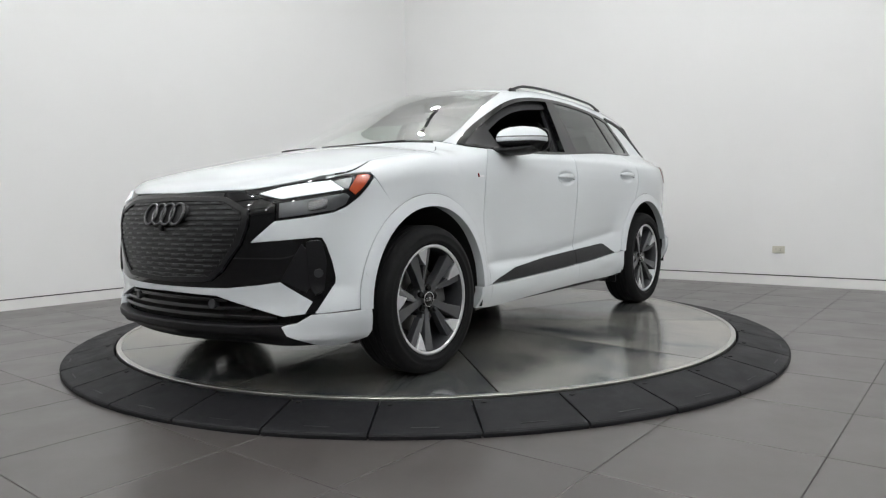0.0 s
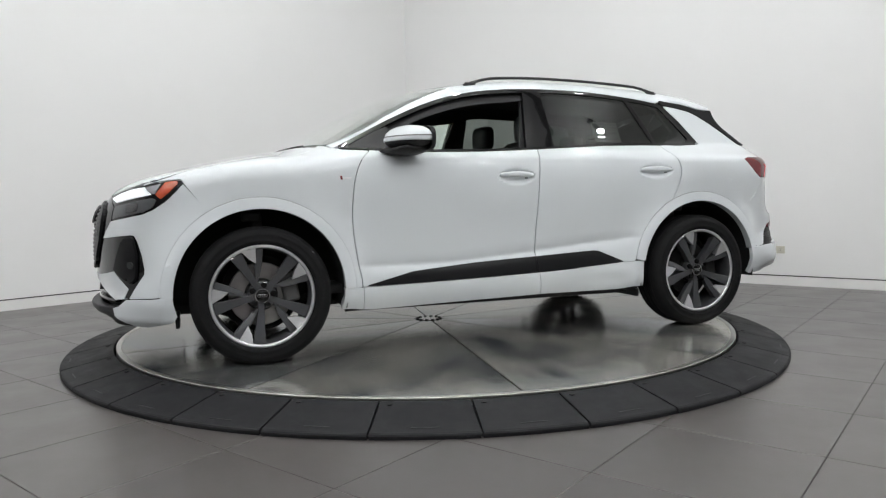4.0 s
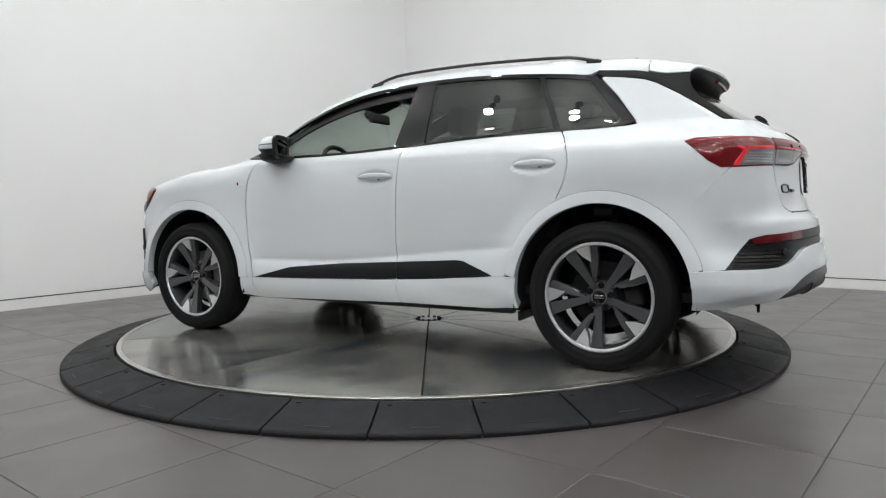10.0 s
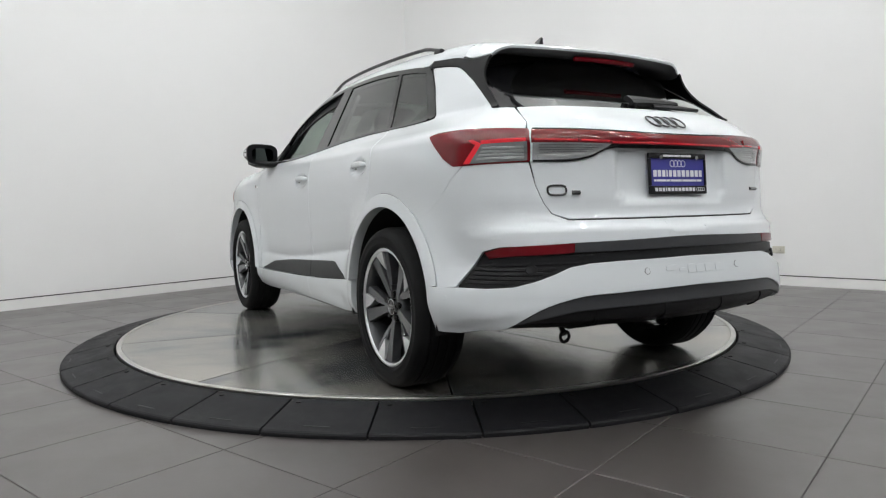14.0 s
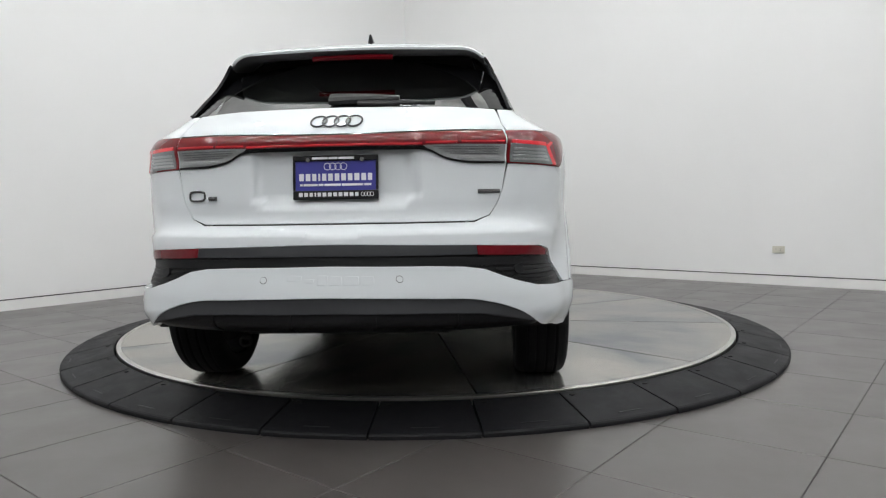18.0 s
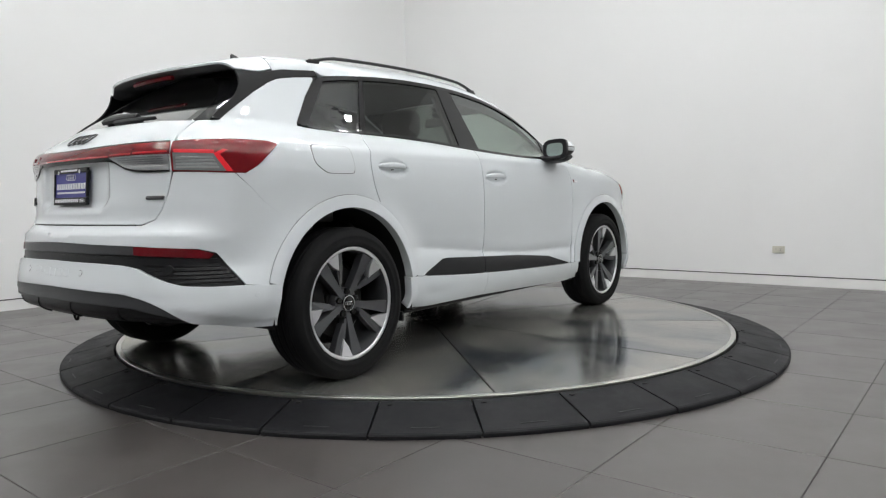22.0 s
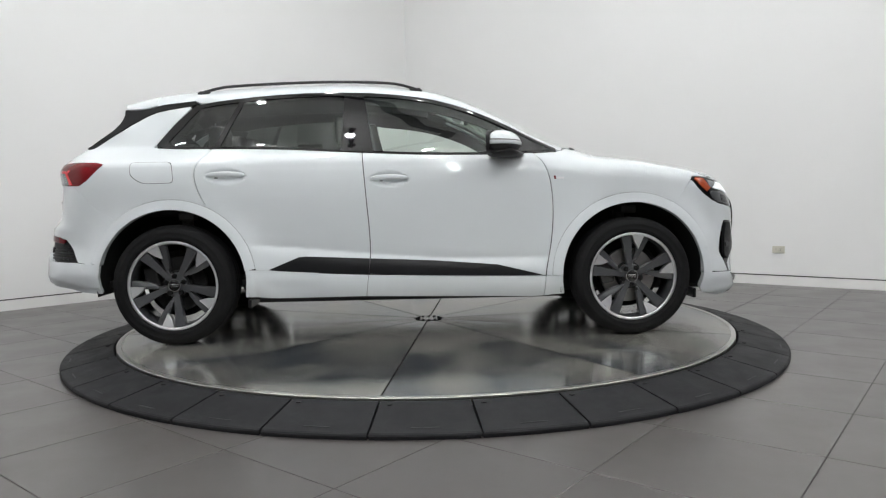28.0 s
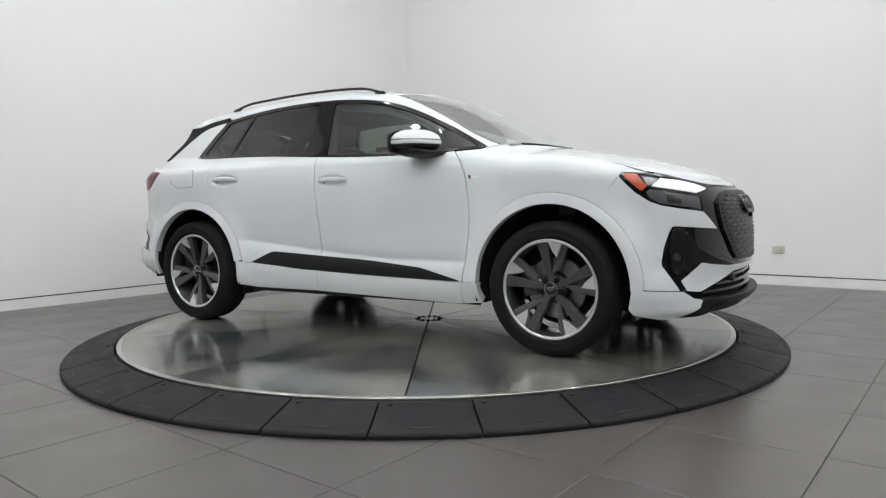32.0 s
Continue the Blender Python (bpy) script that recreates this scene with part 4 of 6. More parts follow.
        panel("parking_sensor", [(1.79 + 0.010 * math.cos(a), 0.535 + 0.011 * math.sin(a)) for a in np.linspace(0, 2 * math.pi, 14, endpoint=False)], M_WHITE, sides=(sgn,), step=0.02, proud=0.0095, thick=0.004, edge=0.002)
    # headlights
    for sgn in (1, -1):
        hl = new("headlight")
        hl.parent = car
        tagged(hl, "dark headlight with lit daylight strip and amber end")
        panel("housing", rounded(HEAD, 0.008, 3), M_BLACKGLOSS, hl, sides=(sgn,), step=0.022, proud=-0.004, thick=0.02)
        panel("projector_bay", [(1.905, 0.813), (2.005, 0.797), (2.112, 0.783), (2.108, 0.842), (1.99, 0.858), (1.862, 0.880), (1.845, 0.868), (1.862, 0.836)], M_LAMPGREY, hl, sides=(sgn,), step=0.02, proud=0.0, thick=0.006)
        panel("projector", rounded([(1.935, 0.818), (2.0, 0.808), (2.0, 0.846), (1.93, 0.857)], 0.008, 3), M_DARKCHROME, hl, sides=(sgn,), step=0.02, proud=0.003, thick=0.006)
        panel("daylight_strip", [(2.192, 0.884), (2.098, 0.862), (1.968, 0.881), (1.866, 0.898), (1.887, 0.914), (1.907, 0.934), (2.002, 0.924), (2.10, 0.908)], M_DRL, hl, sides=(sgn,), step=0.02, proud=0.003, thick=0.006, label="glowing white daylight strip")
        panel("reflector_bowl", [(1.902, 0.931), (1.884, 0.914), (1.860, 0.902), (1.848, 0.902), (1.826, 0.948), (1.865, 0.941)], M_LAMPCLEAR, hl, sides=(sgn,), step=0.02, proud=0.002, thick=0.006)
        panel("amber_reflector", [(1.845, 0.897), (1.803, 0.957), (1.755, 0.962), (1.748, 0.953), (1.785, 0.909), (1.822, 0.876)], M_ORANGE, hl, sides=(sgn,), step=0.02, proud=0.004, thick=0.006, label="amber side reflector")


def emblem_plate(face):
    bm = bmesh.new()
    pts = []
    for k in range(40):
        a = 2 * math.pi * k / 40
        y = 0.158 * math.copysign(abs(math.cos(a)) ** 0.6, math.cos(a))
        z = 0.803 + 0.053 * math.copysign(abs(math.sin(a)) ** 0.7, math.sin(a))
        pts.append((y, z))
    ft = [bm.verts.new(face(y, z, 0.022)) for y, z in pts]
    bk = [bm.verts.new(face(y * 1.03, z, 0.004)) for y, z in pts]
    bm.faces.new(ft)
    for k in range(40):
        bm.faces.new((ft[k], bk[k], bk[(k + 1) % 40], ft[(k + 1) % 40]))
    bmesh.ops.recalc_face_normals(bm, faces=bm.faces)
    return bm


M_DARKGREY = mat("grille_grey", (0.008, 0.0083, 0.009), 0.42, ior=1.38, vary=0.1, scale=40)
M_DASH = mat("grille_dash", (0.034, 0.035, 0.037), 0.34, 0.2)
M_CHROMEDULL = mat("dull_chrome", (0.15, 0.15, 0.155), 0.3, 0.9)
build_front()
# ---- tail ----
def rear_face(y, z, d):
    p = lift("B", [(y, z)])[0]
    n = gradient(p[None])[0]
    return CAR_OFF + Vector(p + n * d)


def circle_out(s, z, r, n=16):
    return [(s + r * math.cos(2 * math.pi * k / n), z + r * math.sin(2 * math.pi * k / n)) for k in range(n)]


def build_rear():
    rm = -FRONT_MID
    hatch = [(rm, 1.209), (-2.563, 1.207), (-2.214, 1.206), (-2.055, 1.197), (-2.09, 1.162), (-2.118, 1.131), (-2.128, 1.10), (-2.137, 1.05), (-2.135, 0.996), (-2.157, 0.889), (-2.184, 0.824), (-2.211, 0.787), (-2.270, 0.767), (rm, 0.7675)]
    gate = panel("tailgate", mirrored(hatch), M_WHITE, step=0.025, label="white tailgate", bulge=plate_recess)
    # dark strips behind the shut lines, coloured in place of the gaps' shade
    edge = [(-2.05, 1.195), (-2.087, 1.161), (-2.116, 1.131), (-2.122, 1.10), (-2.133, 1.05), (-2.132, 0.985), (-2.1545, 0.889), (-2.1815, 0.824), (-2.2085, 0.786), (-2.269, 0.7625)]
    for sgn in (1, -1):
        panel("gate_gap_shade", moved(edge, 0.022) + moved(edge[::-1], -0.022), M_DARK, sides=(sgn,), step=0.03, proud=-0.006, thick=0.006)
    panel("gate_gap_shade", mirrored([(rm, 0.785), (-2.30, 0.782), (-2.30, 0.745), (rm, 0.745)]), M_DARK, step=0.04, proud=-0.005, thick=0.006)
    # bumper skin under the tailgate is part of the quarter panels; middle joins them
    mid = [(rm, 0.7588), (-2.698, 0.7588), (-2.698, 0.6902), (rm, 0.6907)]
    panel("bumper_skin", mirrored(mid), M_WHITE, step=0.025)
    # light band across the tailgate
    band = [(rm, 1.082), (-2.646, 1.083), (-2.277, 1.094), (-2.140, 1.095), (-2.143, 1.05), (-2.30, 1.050), (-2.431, 1.046), (rm, 1.046)]
    panel("light_band", mirrored(band), M_RED, step=0.025, proud=0.006, thick=0.02, edge=0.003, label="red full-width light band")
    panel("light_guide", mirrored([(rm, 1.0515), (-2.445, 1.0515), (-2.445, 1.0475), (rm, 1.0475)]), M_REDGUIDE, step=0.03, proud=0.0085, thick=0.006)
    for sgn in (1, -1):
        for s0, s1, z in ((-2.43, -2.315, 1.0535), (-2.30, -2.15, 1.0565)):
            panel("light_guide", [(s0, z + 0.002), (s1, z + 0.004), (s1, z), (s0, z - 0.002)], M_REDGUIDE, sides=(sgn,), step=0.03, proud=0.0085, thick=0.006)
        for s0 in (-2.437, -2.307):
            panel("band_divider", [(s0 - 0.004, 1.078), (s0 + 0.004, 1.078), (s0 + 0.004, 1.050), (s0 - 0.004, 1.050)], M_REDDARK, sides=(sgn,), step=0.03, proud=0.0075, thick=0.006)
        edge_low = spline([(-2.475, 1.033), (-2.41, 1.022), (-2.36, 0.997), (-2.305, 0.984), (-2.145, 0.978)], 4)
        panel("lamp_edge", edge_low + moved(edge_low[::-1], 0.0, 0.0055), M_BLACKGLOSS, sides=(sgn,), step=0.03, proud=0.006, thick=0.014)
    panel("band_top", mirrored([(rm, 1.0875), (-2.646, 1.0885), (-2.277, 1.0995), (-2.140, 1.1005), (-2.140, 1.0960), (-2.277, 1.0950), (-2.646, 1.0840), (rm, 1.0830)]), M_BLACKGLOSS, step=0.03, proud=0.006, thick=0.016)
    under = [(rm, 1.0455), (-2.431, 1.0455), (-2.36, 1.028), (-2.36, 1.022), (-2.431, 1.030), (rm, 1.031)]
    panel("handle_strip", mirrored(under), M_BLACKGLOSS, step=0.03, proud=0.003, thick=0.01)
    for sgn in (1, -1):
        lamp = new("tail_lamp")
        lamp.parent = car
        tagged(lamp, "red and clear tail lamp")
        body = [(-1.752, 1.091), (-1.79, 1.102), (-1.92, 1.106), (-2.06, 1.102), (-2.128, 1.099), (-2.136, 1.05), (-2.134, 0.981), (-1.953, 0.972), (-1.882, 0.971), (-1.837, 1.002)]
        panel("lamp_lens", rounded(body, 0.006, 3), M_RED, lamp, sides=(sgn,), step=0.022, proud=0.004, thick=0.02, edge=0.003)
        panel("clear_lens", [(-1.985, 1.046), (-2.126, 1.052), (-2.125, 0.984), (-1.945, 0.976)], M_LAMPCLEAR, lamp, sides=(sgn,), step=0.02, proud=0.0065, thick=0.008)
        panel("red_hook", [(-1.925, 0.976), (-1.945, 0.976), (-1.985, 1.046), (-1.955, 1.062), (-1.94, 1.06), (-1.967, 1.044)], M_REDBRIGHT, lamp, sides=(sgn,), step=0.02, proud=0.0075, thick=0.006)
        panel("red_guide", [(-1.985, 1.058), (-2.122, 1.064), (-2.122, 1.054), (-1.985, 1.047)], M_REDBRIGHT, lamp, sides=(sgn,), step=0.02, proud=0.0075, thick=0.006)
        gl = [(-2.147, 1.0475), (-2.30, 1.0475), (-2.440, 1.0445), (-2.41, 1.027), (-2.36, 1.003), (-2.305, 0.990), (-2.144, 0.984)]
        panel("gate_lamp", gl, M_LAMPSMOKE, lamp, sides=(sgn,), step=0.02, proud=0.005, thick=0.012, edge=0.002)
        panel("reverse_lamp", [(-2.16, 1.002), (-2.31, 1.004), (-2.31, 0.996), (-2.16, 0.991)], M_LENSSTRIP, lamp, sides=(sgn,), step=0.02, proud=0.0075, thick=0.006)
        for k in range(4):
            z = 0.988 + 0.013 * k
            panel("lens_strip", [(-1.968 - 0.006 * k, z), (-2.115, z + 0.002), (-2.115, z + 0.009), (-1.972 - 0.006 * k, z + 0.007)], M_LENSSTRIP, lamp, sides=(sgn,), step=0.03, proud=0.0085, thick=0.005, edge=0.001)
        for k in range(4):
            panel("lamp_fin", [(-2.165, 1.0415 - 0.009 * k), (-2.40 + 0.02 * k, 1.0400 - 0.008 * k), (-2.40 + 0.02 * k, 1.0385 - 0.008 * k), (-2.165, 1.0395 - 0.009 * k)], M_LAMPGREY, lamp, sides=(sgn,), step=0.04, proud=0.0065, thick=0.005, edge=0.0006)
    # rear window
    glass = [(rm, 1.214), (-2.563, 1.212), (-2.214, 1.211), (-2.04, 1.206), (-1.97, 1.27), (-1.905, 1.335), (-1.86, 1.40), (-1.88, 1.46), (-2.2, 1.49), (rm, 1.50)]
    panel("rear_window", mirrored(glass), M_TINTREAR, step=0.035, proud=-0.006, thick=0.006, label="dark tinted rear window")
    for sgn in (1, -1):
        panel("window_flank", [(-2.06, 1.206), (-1.99, 1.27), (-1.925, 1.335), (-1.88, 1.40), (-1.88, 1.455), (-1.80, 1.45), (-1.72, 1.41), (-1.75, 1.345), (-1.85, 1.27), (-1.935, 1.206)], M_BLACKGLOSS, sides=(sgn,), step=0.022, proud=-0.0045, thick=0.012)
    # roof spoiler: the roof's own surface run out over the window, with gloss black ends
    def tip(y):
        return -1.848 + 0.110 * (abs(y) / 0.55) ** 2.6
    edge_y = curve([-1.80, -1.74, -1.68, -1.62, -1.552], [0.545, 0.550, 0.560, 0.566, 0.562])
    side_l = [(x, float(edge_y(x))) for x in np.linspace(-1.552, -1.738, 8)]
    back = [(tip(y), y) for y in np.linspace(0.535, -0.535, 27)]
    top_out = side_l + back + [(x, -y) for x, y in side_l[::-1]]
    panel("roof_spoiler", top_out, M_WHITE, chart="T", step=0.03, thick=0.013, edge=0.004, label="white roof spoiler", tail=False)
    n, verts, faces = 33, [], []
    for y in np.linspace(-0.552, 0.552, n):
        xt = tip(min(abs(y), 0.535)) + 0.006
        zt = float(lift("T", [(xt, abs(y))], 1, False)[0][2])
        for dx, dz in ((0.0, -0.012), (0.012, -0.024), (0.05, -0.034), (0.13, -0.030), (0.24, -0.022)):
            verts.append((xt + dx + CAR_OFF.x, y + CAR_OFF.y, zt + dz + 0.25 * dx * 0.5))
    for i in range(n - 1):
        for j in range(4):
            faces.append((i * 5 + j, (i + 1) * 5 + j, (i + 1) * 5 + j + 1, i * 5 + j + 1))
    mesh_from("spoiler_underside", verts, faces, M_UNDERSIDE, car, "dark plastic spoiler underside", True)
    for sgn in (1, -1):
        top_l = [(-1.30, 1.497), (-1.40, 1.487), (-1.502, 1.476), (-1.560, 1.462), (-1.644, 1.448), (-1.732, 1.444), (-1.822, 1.448)]
        rear_l = [(-1.809, 1.417), (-1.811, 1.391), (-1.823, 1.360), (-1.850, 1.325), (-1.925, 1.262), (-1.985, 1.204)]
        low_l = [(-1.952, 1.203), (-1.900, 1.243), (-1.843, 1.284), (-1.738, 1.348), (-1.614, 1.405), (-1.528, 1.434), (-1.440, 1.451), (-1.330, 1.466), (-1.292, 1.474)]
        panel("spoiler_blade", spline(top_l, 3) + spline(rear_l, 4) + spline(low_l, 3), M_SATIN, sides=(sgn,), step=0.016, proud=0.003, thick=0.012, label="black spoiler end", tail=False, both=True)
    bl = [CAR_OFF + Vector((tip(y) + 0.026, y, float(TOP(-1.86) - CROWN(-1.86) * (y / 0.6) ** 2) - 0.034)) for y in np.linspace(-0.17, 0.17, 13)]
    part("brake_light", bm_tube(bl, 0.011, 6), M_REDDARK, car, "dark red high brake light")
    # wiper
    def flat_bar(name, line_yz, w, h, off):
        bm = bmesh.new()
        rows = []
        for (y, z), hh in zip(line_yz, h):
            rows.append([bm.verts.new(rear_face(y, z + dz * hh, off + d)) for dz, d in ((-0.5, 0.0), (-0.5, w * 0.7), (-0.2, w), (0.3, w), (0.5, w * 0.6), (0.5, 0.0))])
        for p, q in zip(rows, rows[1:]):
            for k in range(6):
                bm.faces.new((p[k], p[(k + 1) % 6], q[(k + 1) % 6], q[k]))
        bm.faces.new(rows[0])
        bm.faces.new(rows[-1][::-1])
        bmesh.ops.recalc_face_normals(bm, faces=bm.faces)
        part(name, bm, M_BLACKPLASTIC, car)
    flat_bar("wiper_arm", [(0.055, 1.236), (0.045, 1.237), (-0.02, 1.238), (-0.12, 1.236), (-0.22, 1.230)], 0.022, [0.034, 0.038, 0.032, 0.024, 0.014], 0.004)
    flat_bar("wiper_blade", [(-0.06, 1.221), (-0.15, 1.222), (-0.25, 1.220), (-0.36, 1.217)], 0.014, [0.014, 0.018, 0.014, 0.006], 0.002)
    part("wiper_pivot", bm_cyl(0.018, 0.04, rear_face(0.03, 1.232, 0.004), Matrix.Rotation(math.radians(-40), 4, "Y"), 16, bevel=0.004), M_BLACKPLASTIC, car)
    # antenna fin
    fin = bmesh.new()
    out = [(0.06, 0.0), (0.02, 0.010), (-0.03, 0.042), (-0.06, 0.052), (-0.065, 0.046), (-0.055, 0.0)]
    zb = float(TOP(-1.30)) + 0.004
    l = [fin.verts.new(CAR_OFF + Vector((-1.30 + x, 0.004 + 0.012 * (1 - z / 0.05), zb + z))) for x, z in out]
    r = [fin.verts.new(CAR_OFF + Vector((-1.30 + x, -0.004 - 0.012 * (1 - z / 0.05), zb + z))) for x, z in out]
    fin.faces.new(l)
    fin.faces.new(r[::-1])
    for k in range(len(out)):
        fin.faces.new((l[k], r[k], r[(k + 1) % len(out)], l[(k + 1) % len(out)]))
    bmesh.ops.recalc_face_normals(fin, faces=fin.faces)
    part("antenna_fin", fin, M_BADGE, car)
    # emblem rings and badges
    for k in range(4):
        cy = -0.003 + (k - 1.5) * 0.0445
        part("emblem_ring", bm_tube([rear_face(cy + 0.0295 * math.cos(t), 1.139 + 0.0225 * math.sin(t), 0.006) for t in np.linspace(0, 2 * math.pi, 32, endpoint=False)], 0.0036, 8, closed=True), M_BADGE, gate, "black ring", smooth=True)
    # model badge as plain marks: a round mark and an angular mark
    part("badge_mark", bm_tube([rear_face(0.545 + 0.034 * math.copysign(abs(math.cos(t)) ** 0.6, math.cos(t)), 0.872 + 0.018 * math.copysign(abs(math.sin(t)) ** 0.6, math.sin(t)), 0.003) for t in np.linspace(0, 2 * math.pi, 28, endpoint=False)], 0.0042, 6, closed=True), M_BADGE, gate)
    part("badge_mark", bm_tube([rear_face(0.490 - 0.006 * k, 0.862, 0.003) for k in range(6)], 0.009, 6), M_BADGE, gate)
    part("badge_plate", bm_tube([rear_face(-0.525 - 0.08 * k / 5, 0.873, 0.002) for k in range(6)], 0.008, 4), M_BADGE, gate, "small black badge")
    # lower bumper: black band with reflectors, ribbed vents
    blk = [(rm, 0.688), (-2.70, 0.6872), (-2.29, 0.677), (-2.10, 0.669), (-2.05, 0.663), (-1.99, 0.642), (-1.898, 0.520), (-1.905, 0.512), (-2.02, 0.515), (-2.10, 0.522), (-2.165, 0.542), (-2.215, 0.563), (-2.27, 0.590), (-2.337, 0.602), (-2.45, 0.607), (rm, 0.612)]
    vent = panel("bumper_vent", mirrored(blk), M_BLACKPLASTIC, step=0.025, proud=-0.012, thick=0.02, label="black rear bumper vent with ribs")
    strip = [(rm, 0.6865), (-2.70, 0.6855), (-2.29, 0.676), (-2.285, 0.645), (-2.70, 0.648), (rm, 0.6485)]
    panel("grey_strip", mirrored(strip), M_GREYPLASTIC, vent, step=0.03, proud=0.0, thick=0.012, edge=0.002)
    for z in (0.639, 0.629, 0.619):
        panel("rib", mirrored([(rm, z + 0.004), (-2.20, z - 0.012 + 0.004), (-1.985, z - 0.02 + 0.004), (-1.975, z - 0.02 - 0.004), (-2.20, z - 0.012 - 0.004), (rm, z - 0.004)]), M_BLACKPLASTIC, vent, step=0.04, proud=-0.004, thick=0.012, edge=0.002)
    for z, s0, s1 in ((0.586, -2.225, -1.955), (0.570, -2.20, -1.945), (0.554, -2.17, -1.935), (0.538, -2.13, -1.93)):
        for sgn in (1, -1):
            panel("rib", [(s0, z + 0.004), (s1, z + 0.004), (s1, z - 0.004), (s0, z - 0.004)], M_BLACKPLASTIC, vent, sides=(sgn,), step=0.03, proud=-0.004, thick=0.012, edge=0.002)
    for sgn in (1, -1):
        rf = [(-2.287, 0.675), (-2.10, 0.667), (-2.05, 0.661), (-2.0, 0.643), (-2.015, 0.627), (-2.10, 0.636), (-2.255, 0.642), (-2.285, 0.645)]
        panel("reflector", rf, M_REDDARK, vent, sides=(sgn,), step=0.02, proud=0.002, thick=0.012, edge=0.002, label="red reflector")
    for sgn in (1, -1):
        panel("vent_sensor", circle_out(-2.150, 0.585, 0.017), M_BLACKPLASTIC, vent, sides=(sgn,), step=0.02, proud=0.002, thick=0.012, edge=0.002)
    # white lower valance
    val = [(rm, 0.608), (-2.45, 0.603), (-2.337, 0.598), (-2.27, 0.586), (-2.215, 0.559), (-2.165, 0.538), (-2.10, 0.518), (-2.02, 0.511), (-1.905, 0.508), (-1.80, 0.503)] + flankx((-1.803, 0.50), (-1.815, 0.42), (-1.815, 0.36), (-1.808, 0.322)) + [(-1.90, 0.327), (-1.98, 0.344), (-2.04, 0.360), (-2.078, 0.374)] + spline([(-2.105, 0.392), (-2.180, 0.443), (-2.287, 0.482), (-2.45, 0.494), (-2.665, 0.500)], 5) + [(rm, 0.502)]
    panel("rear_valance", mirrored(val), M_WHITE, step=0.014, proud=0.014, thick=0.03, edge=0.003, label="white rear bumper valance", bulge=valance_fold)
    dif_top = spline([(-2.665, 0.497), (-2.45, 0.491), (-2.287, 0.479), (-2.182, 0.440), (-2.108, 0.389)], 5)
    dif = [(rm, 0.499)] + dif_top + [(-2.16, 0.405), (-2.29, 0.434), (-2.45, 0.442), (rm, 0.446)]
    df = panel("rear_diffuser", mirrored(dif), M_GREYPLASTIC, step=0.02, proud=0.006, thick=0.06, edge=0.004, label="dark grey plastic diffuser")
    low = [(rm, 0.443), (-2.45, 0.439), (-2.29, 0.431), (-2.16, 0.402), (-2.106, 0.389), (-2.080, 0.370), (-2.042, 0.354), (-2.06, 0.334), (-2.26, 0.328), (rm, 0.326)]
    panel("diffuser_floor", mirrored(low), M_BLACKPLASTIC, df, step=0.02, proud=-0.006, thick=0.06, edge=0.003, bulge=lambda uv: -0.035 * smooth(0.42, 0.32, uv[:, 1]))
    for y in (0.46, 0.155, -0.155, -0.46):
        p = flank(lift("B", [(abs(y), 0.40)]))[0][0]
        p = p if y > 0 else -2 * FRONT_MID - p
        panel("diffuser_fin", [(p - 0.005, 0.440), (p + 0.005, 0.440), (p + 0.005, 0.345), (p - 0.005, 0.345)], M_BLACKPLASTIC, df, step=0.03, proud=-0.006, thick=0.05, edge=0.001, bulge=lambda uv: 0.004 - 0.030 * smooth(0.42, 0.32, uv[:, 1]))
    panel("tow_cover", rounded([(-2.335, 0.492), (-2.245, 0.478), (-2.235, 0.445), (-2.335, 0.452)], 0.008, 3), M_GREYPLASTIC, df, sides=(-1,), step=0.03, proud=0.006, thick=0.004)
    for y in (0.245, -0.245):
        p = flank(lift("B", [(abs(y), 0.562)]))[0]
        s = p[0] if y > 0 else -2 * FRONT_MID - p[0]
        panel("parking_sensor", circle_out(s, 0.562, 0.0125), M_DARK, step=0.02, proud=0.0146, thick=0.004, edge=0.001)
        panel("parking_sensor", circle_out(s, 0.562, 0.0105), M_WHITE, step=0.02, proud=0.016, thick=0.004, edge=0.001)
    for sgn in (1, -1):
        panel("parking_sensor", circle_out(-1.862, 0.470, 0.011), M_DARK, sides=(sgn,), step=0.02, proud=0.0135, thick=0.004, edge=0.001)
        panel("parking_sensor", circle_out(-1.862, 0.470, 0.009), M_WHITE, sides=(sgn,), step=0.02, proud=0.015, thick=0.004, edge=0.001)
    # raised lettering in the valance, as plain bars
    for k, (y0, y1, z0, z1) in enumerate(((0.155, 0.105, 0.5, 1), (0.09, 0.06, 0.35, 0.65), (0.045, 0.01, 0.1, 1), (0.0, -0.04, 0.1, 0.9), (-0.05, -0.10, 0.1, 0.9), (-0.11, -0.155, 0.1, 0.9))):
        za, zb2 = 0.541 + 0.036 * z0, 0.541 + 0.036 * z1
        p0, p1 = (flank(lift("B", [(abs(y), 0.56)]))[0][0] if y > 0 else -2 * FRONT_MID - flank(lift("B", [(abs(y), 0.56)]))[0][0] for y in (y0, y1))
        panel("raised_bar", [(p0, za), (p1, za), (p1, zb2), (p0, zb2)], M_WHITE, step=0.03, proud=0.0158, thick=0.004, edge=0.0015)
    # towing eye under the bumper
    part("tow_eye", bm_tube([CAR_OFF + Vector((-2.05, 0.42 + 0.022 * math.cos(t), 0.292 + 0.021 * math.sin(t))) for t in np.linspace(0, 2 * math.pi, 20, endpoint=False)], 0.007, 6, closed=True), M_DARK, car)
    part("tow_bar", bm_tube([CAR_OFF + Vector((-2.05, 0.42, 0.30)), CAR_OFF + Vector((-2.0, 0.42, 0.36))], 0.012, 6), M_DARK, car)
    # dealer plate
    plate = new("dealer_plate")
    plate.parent = car
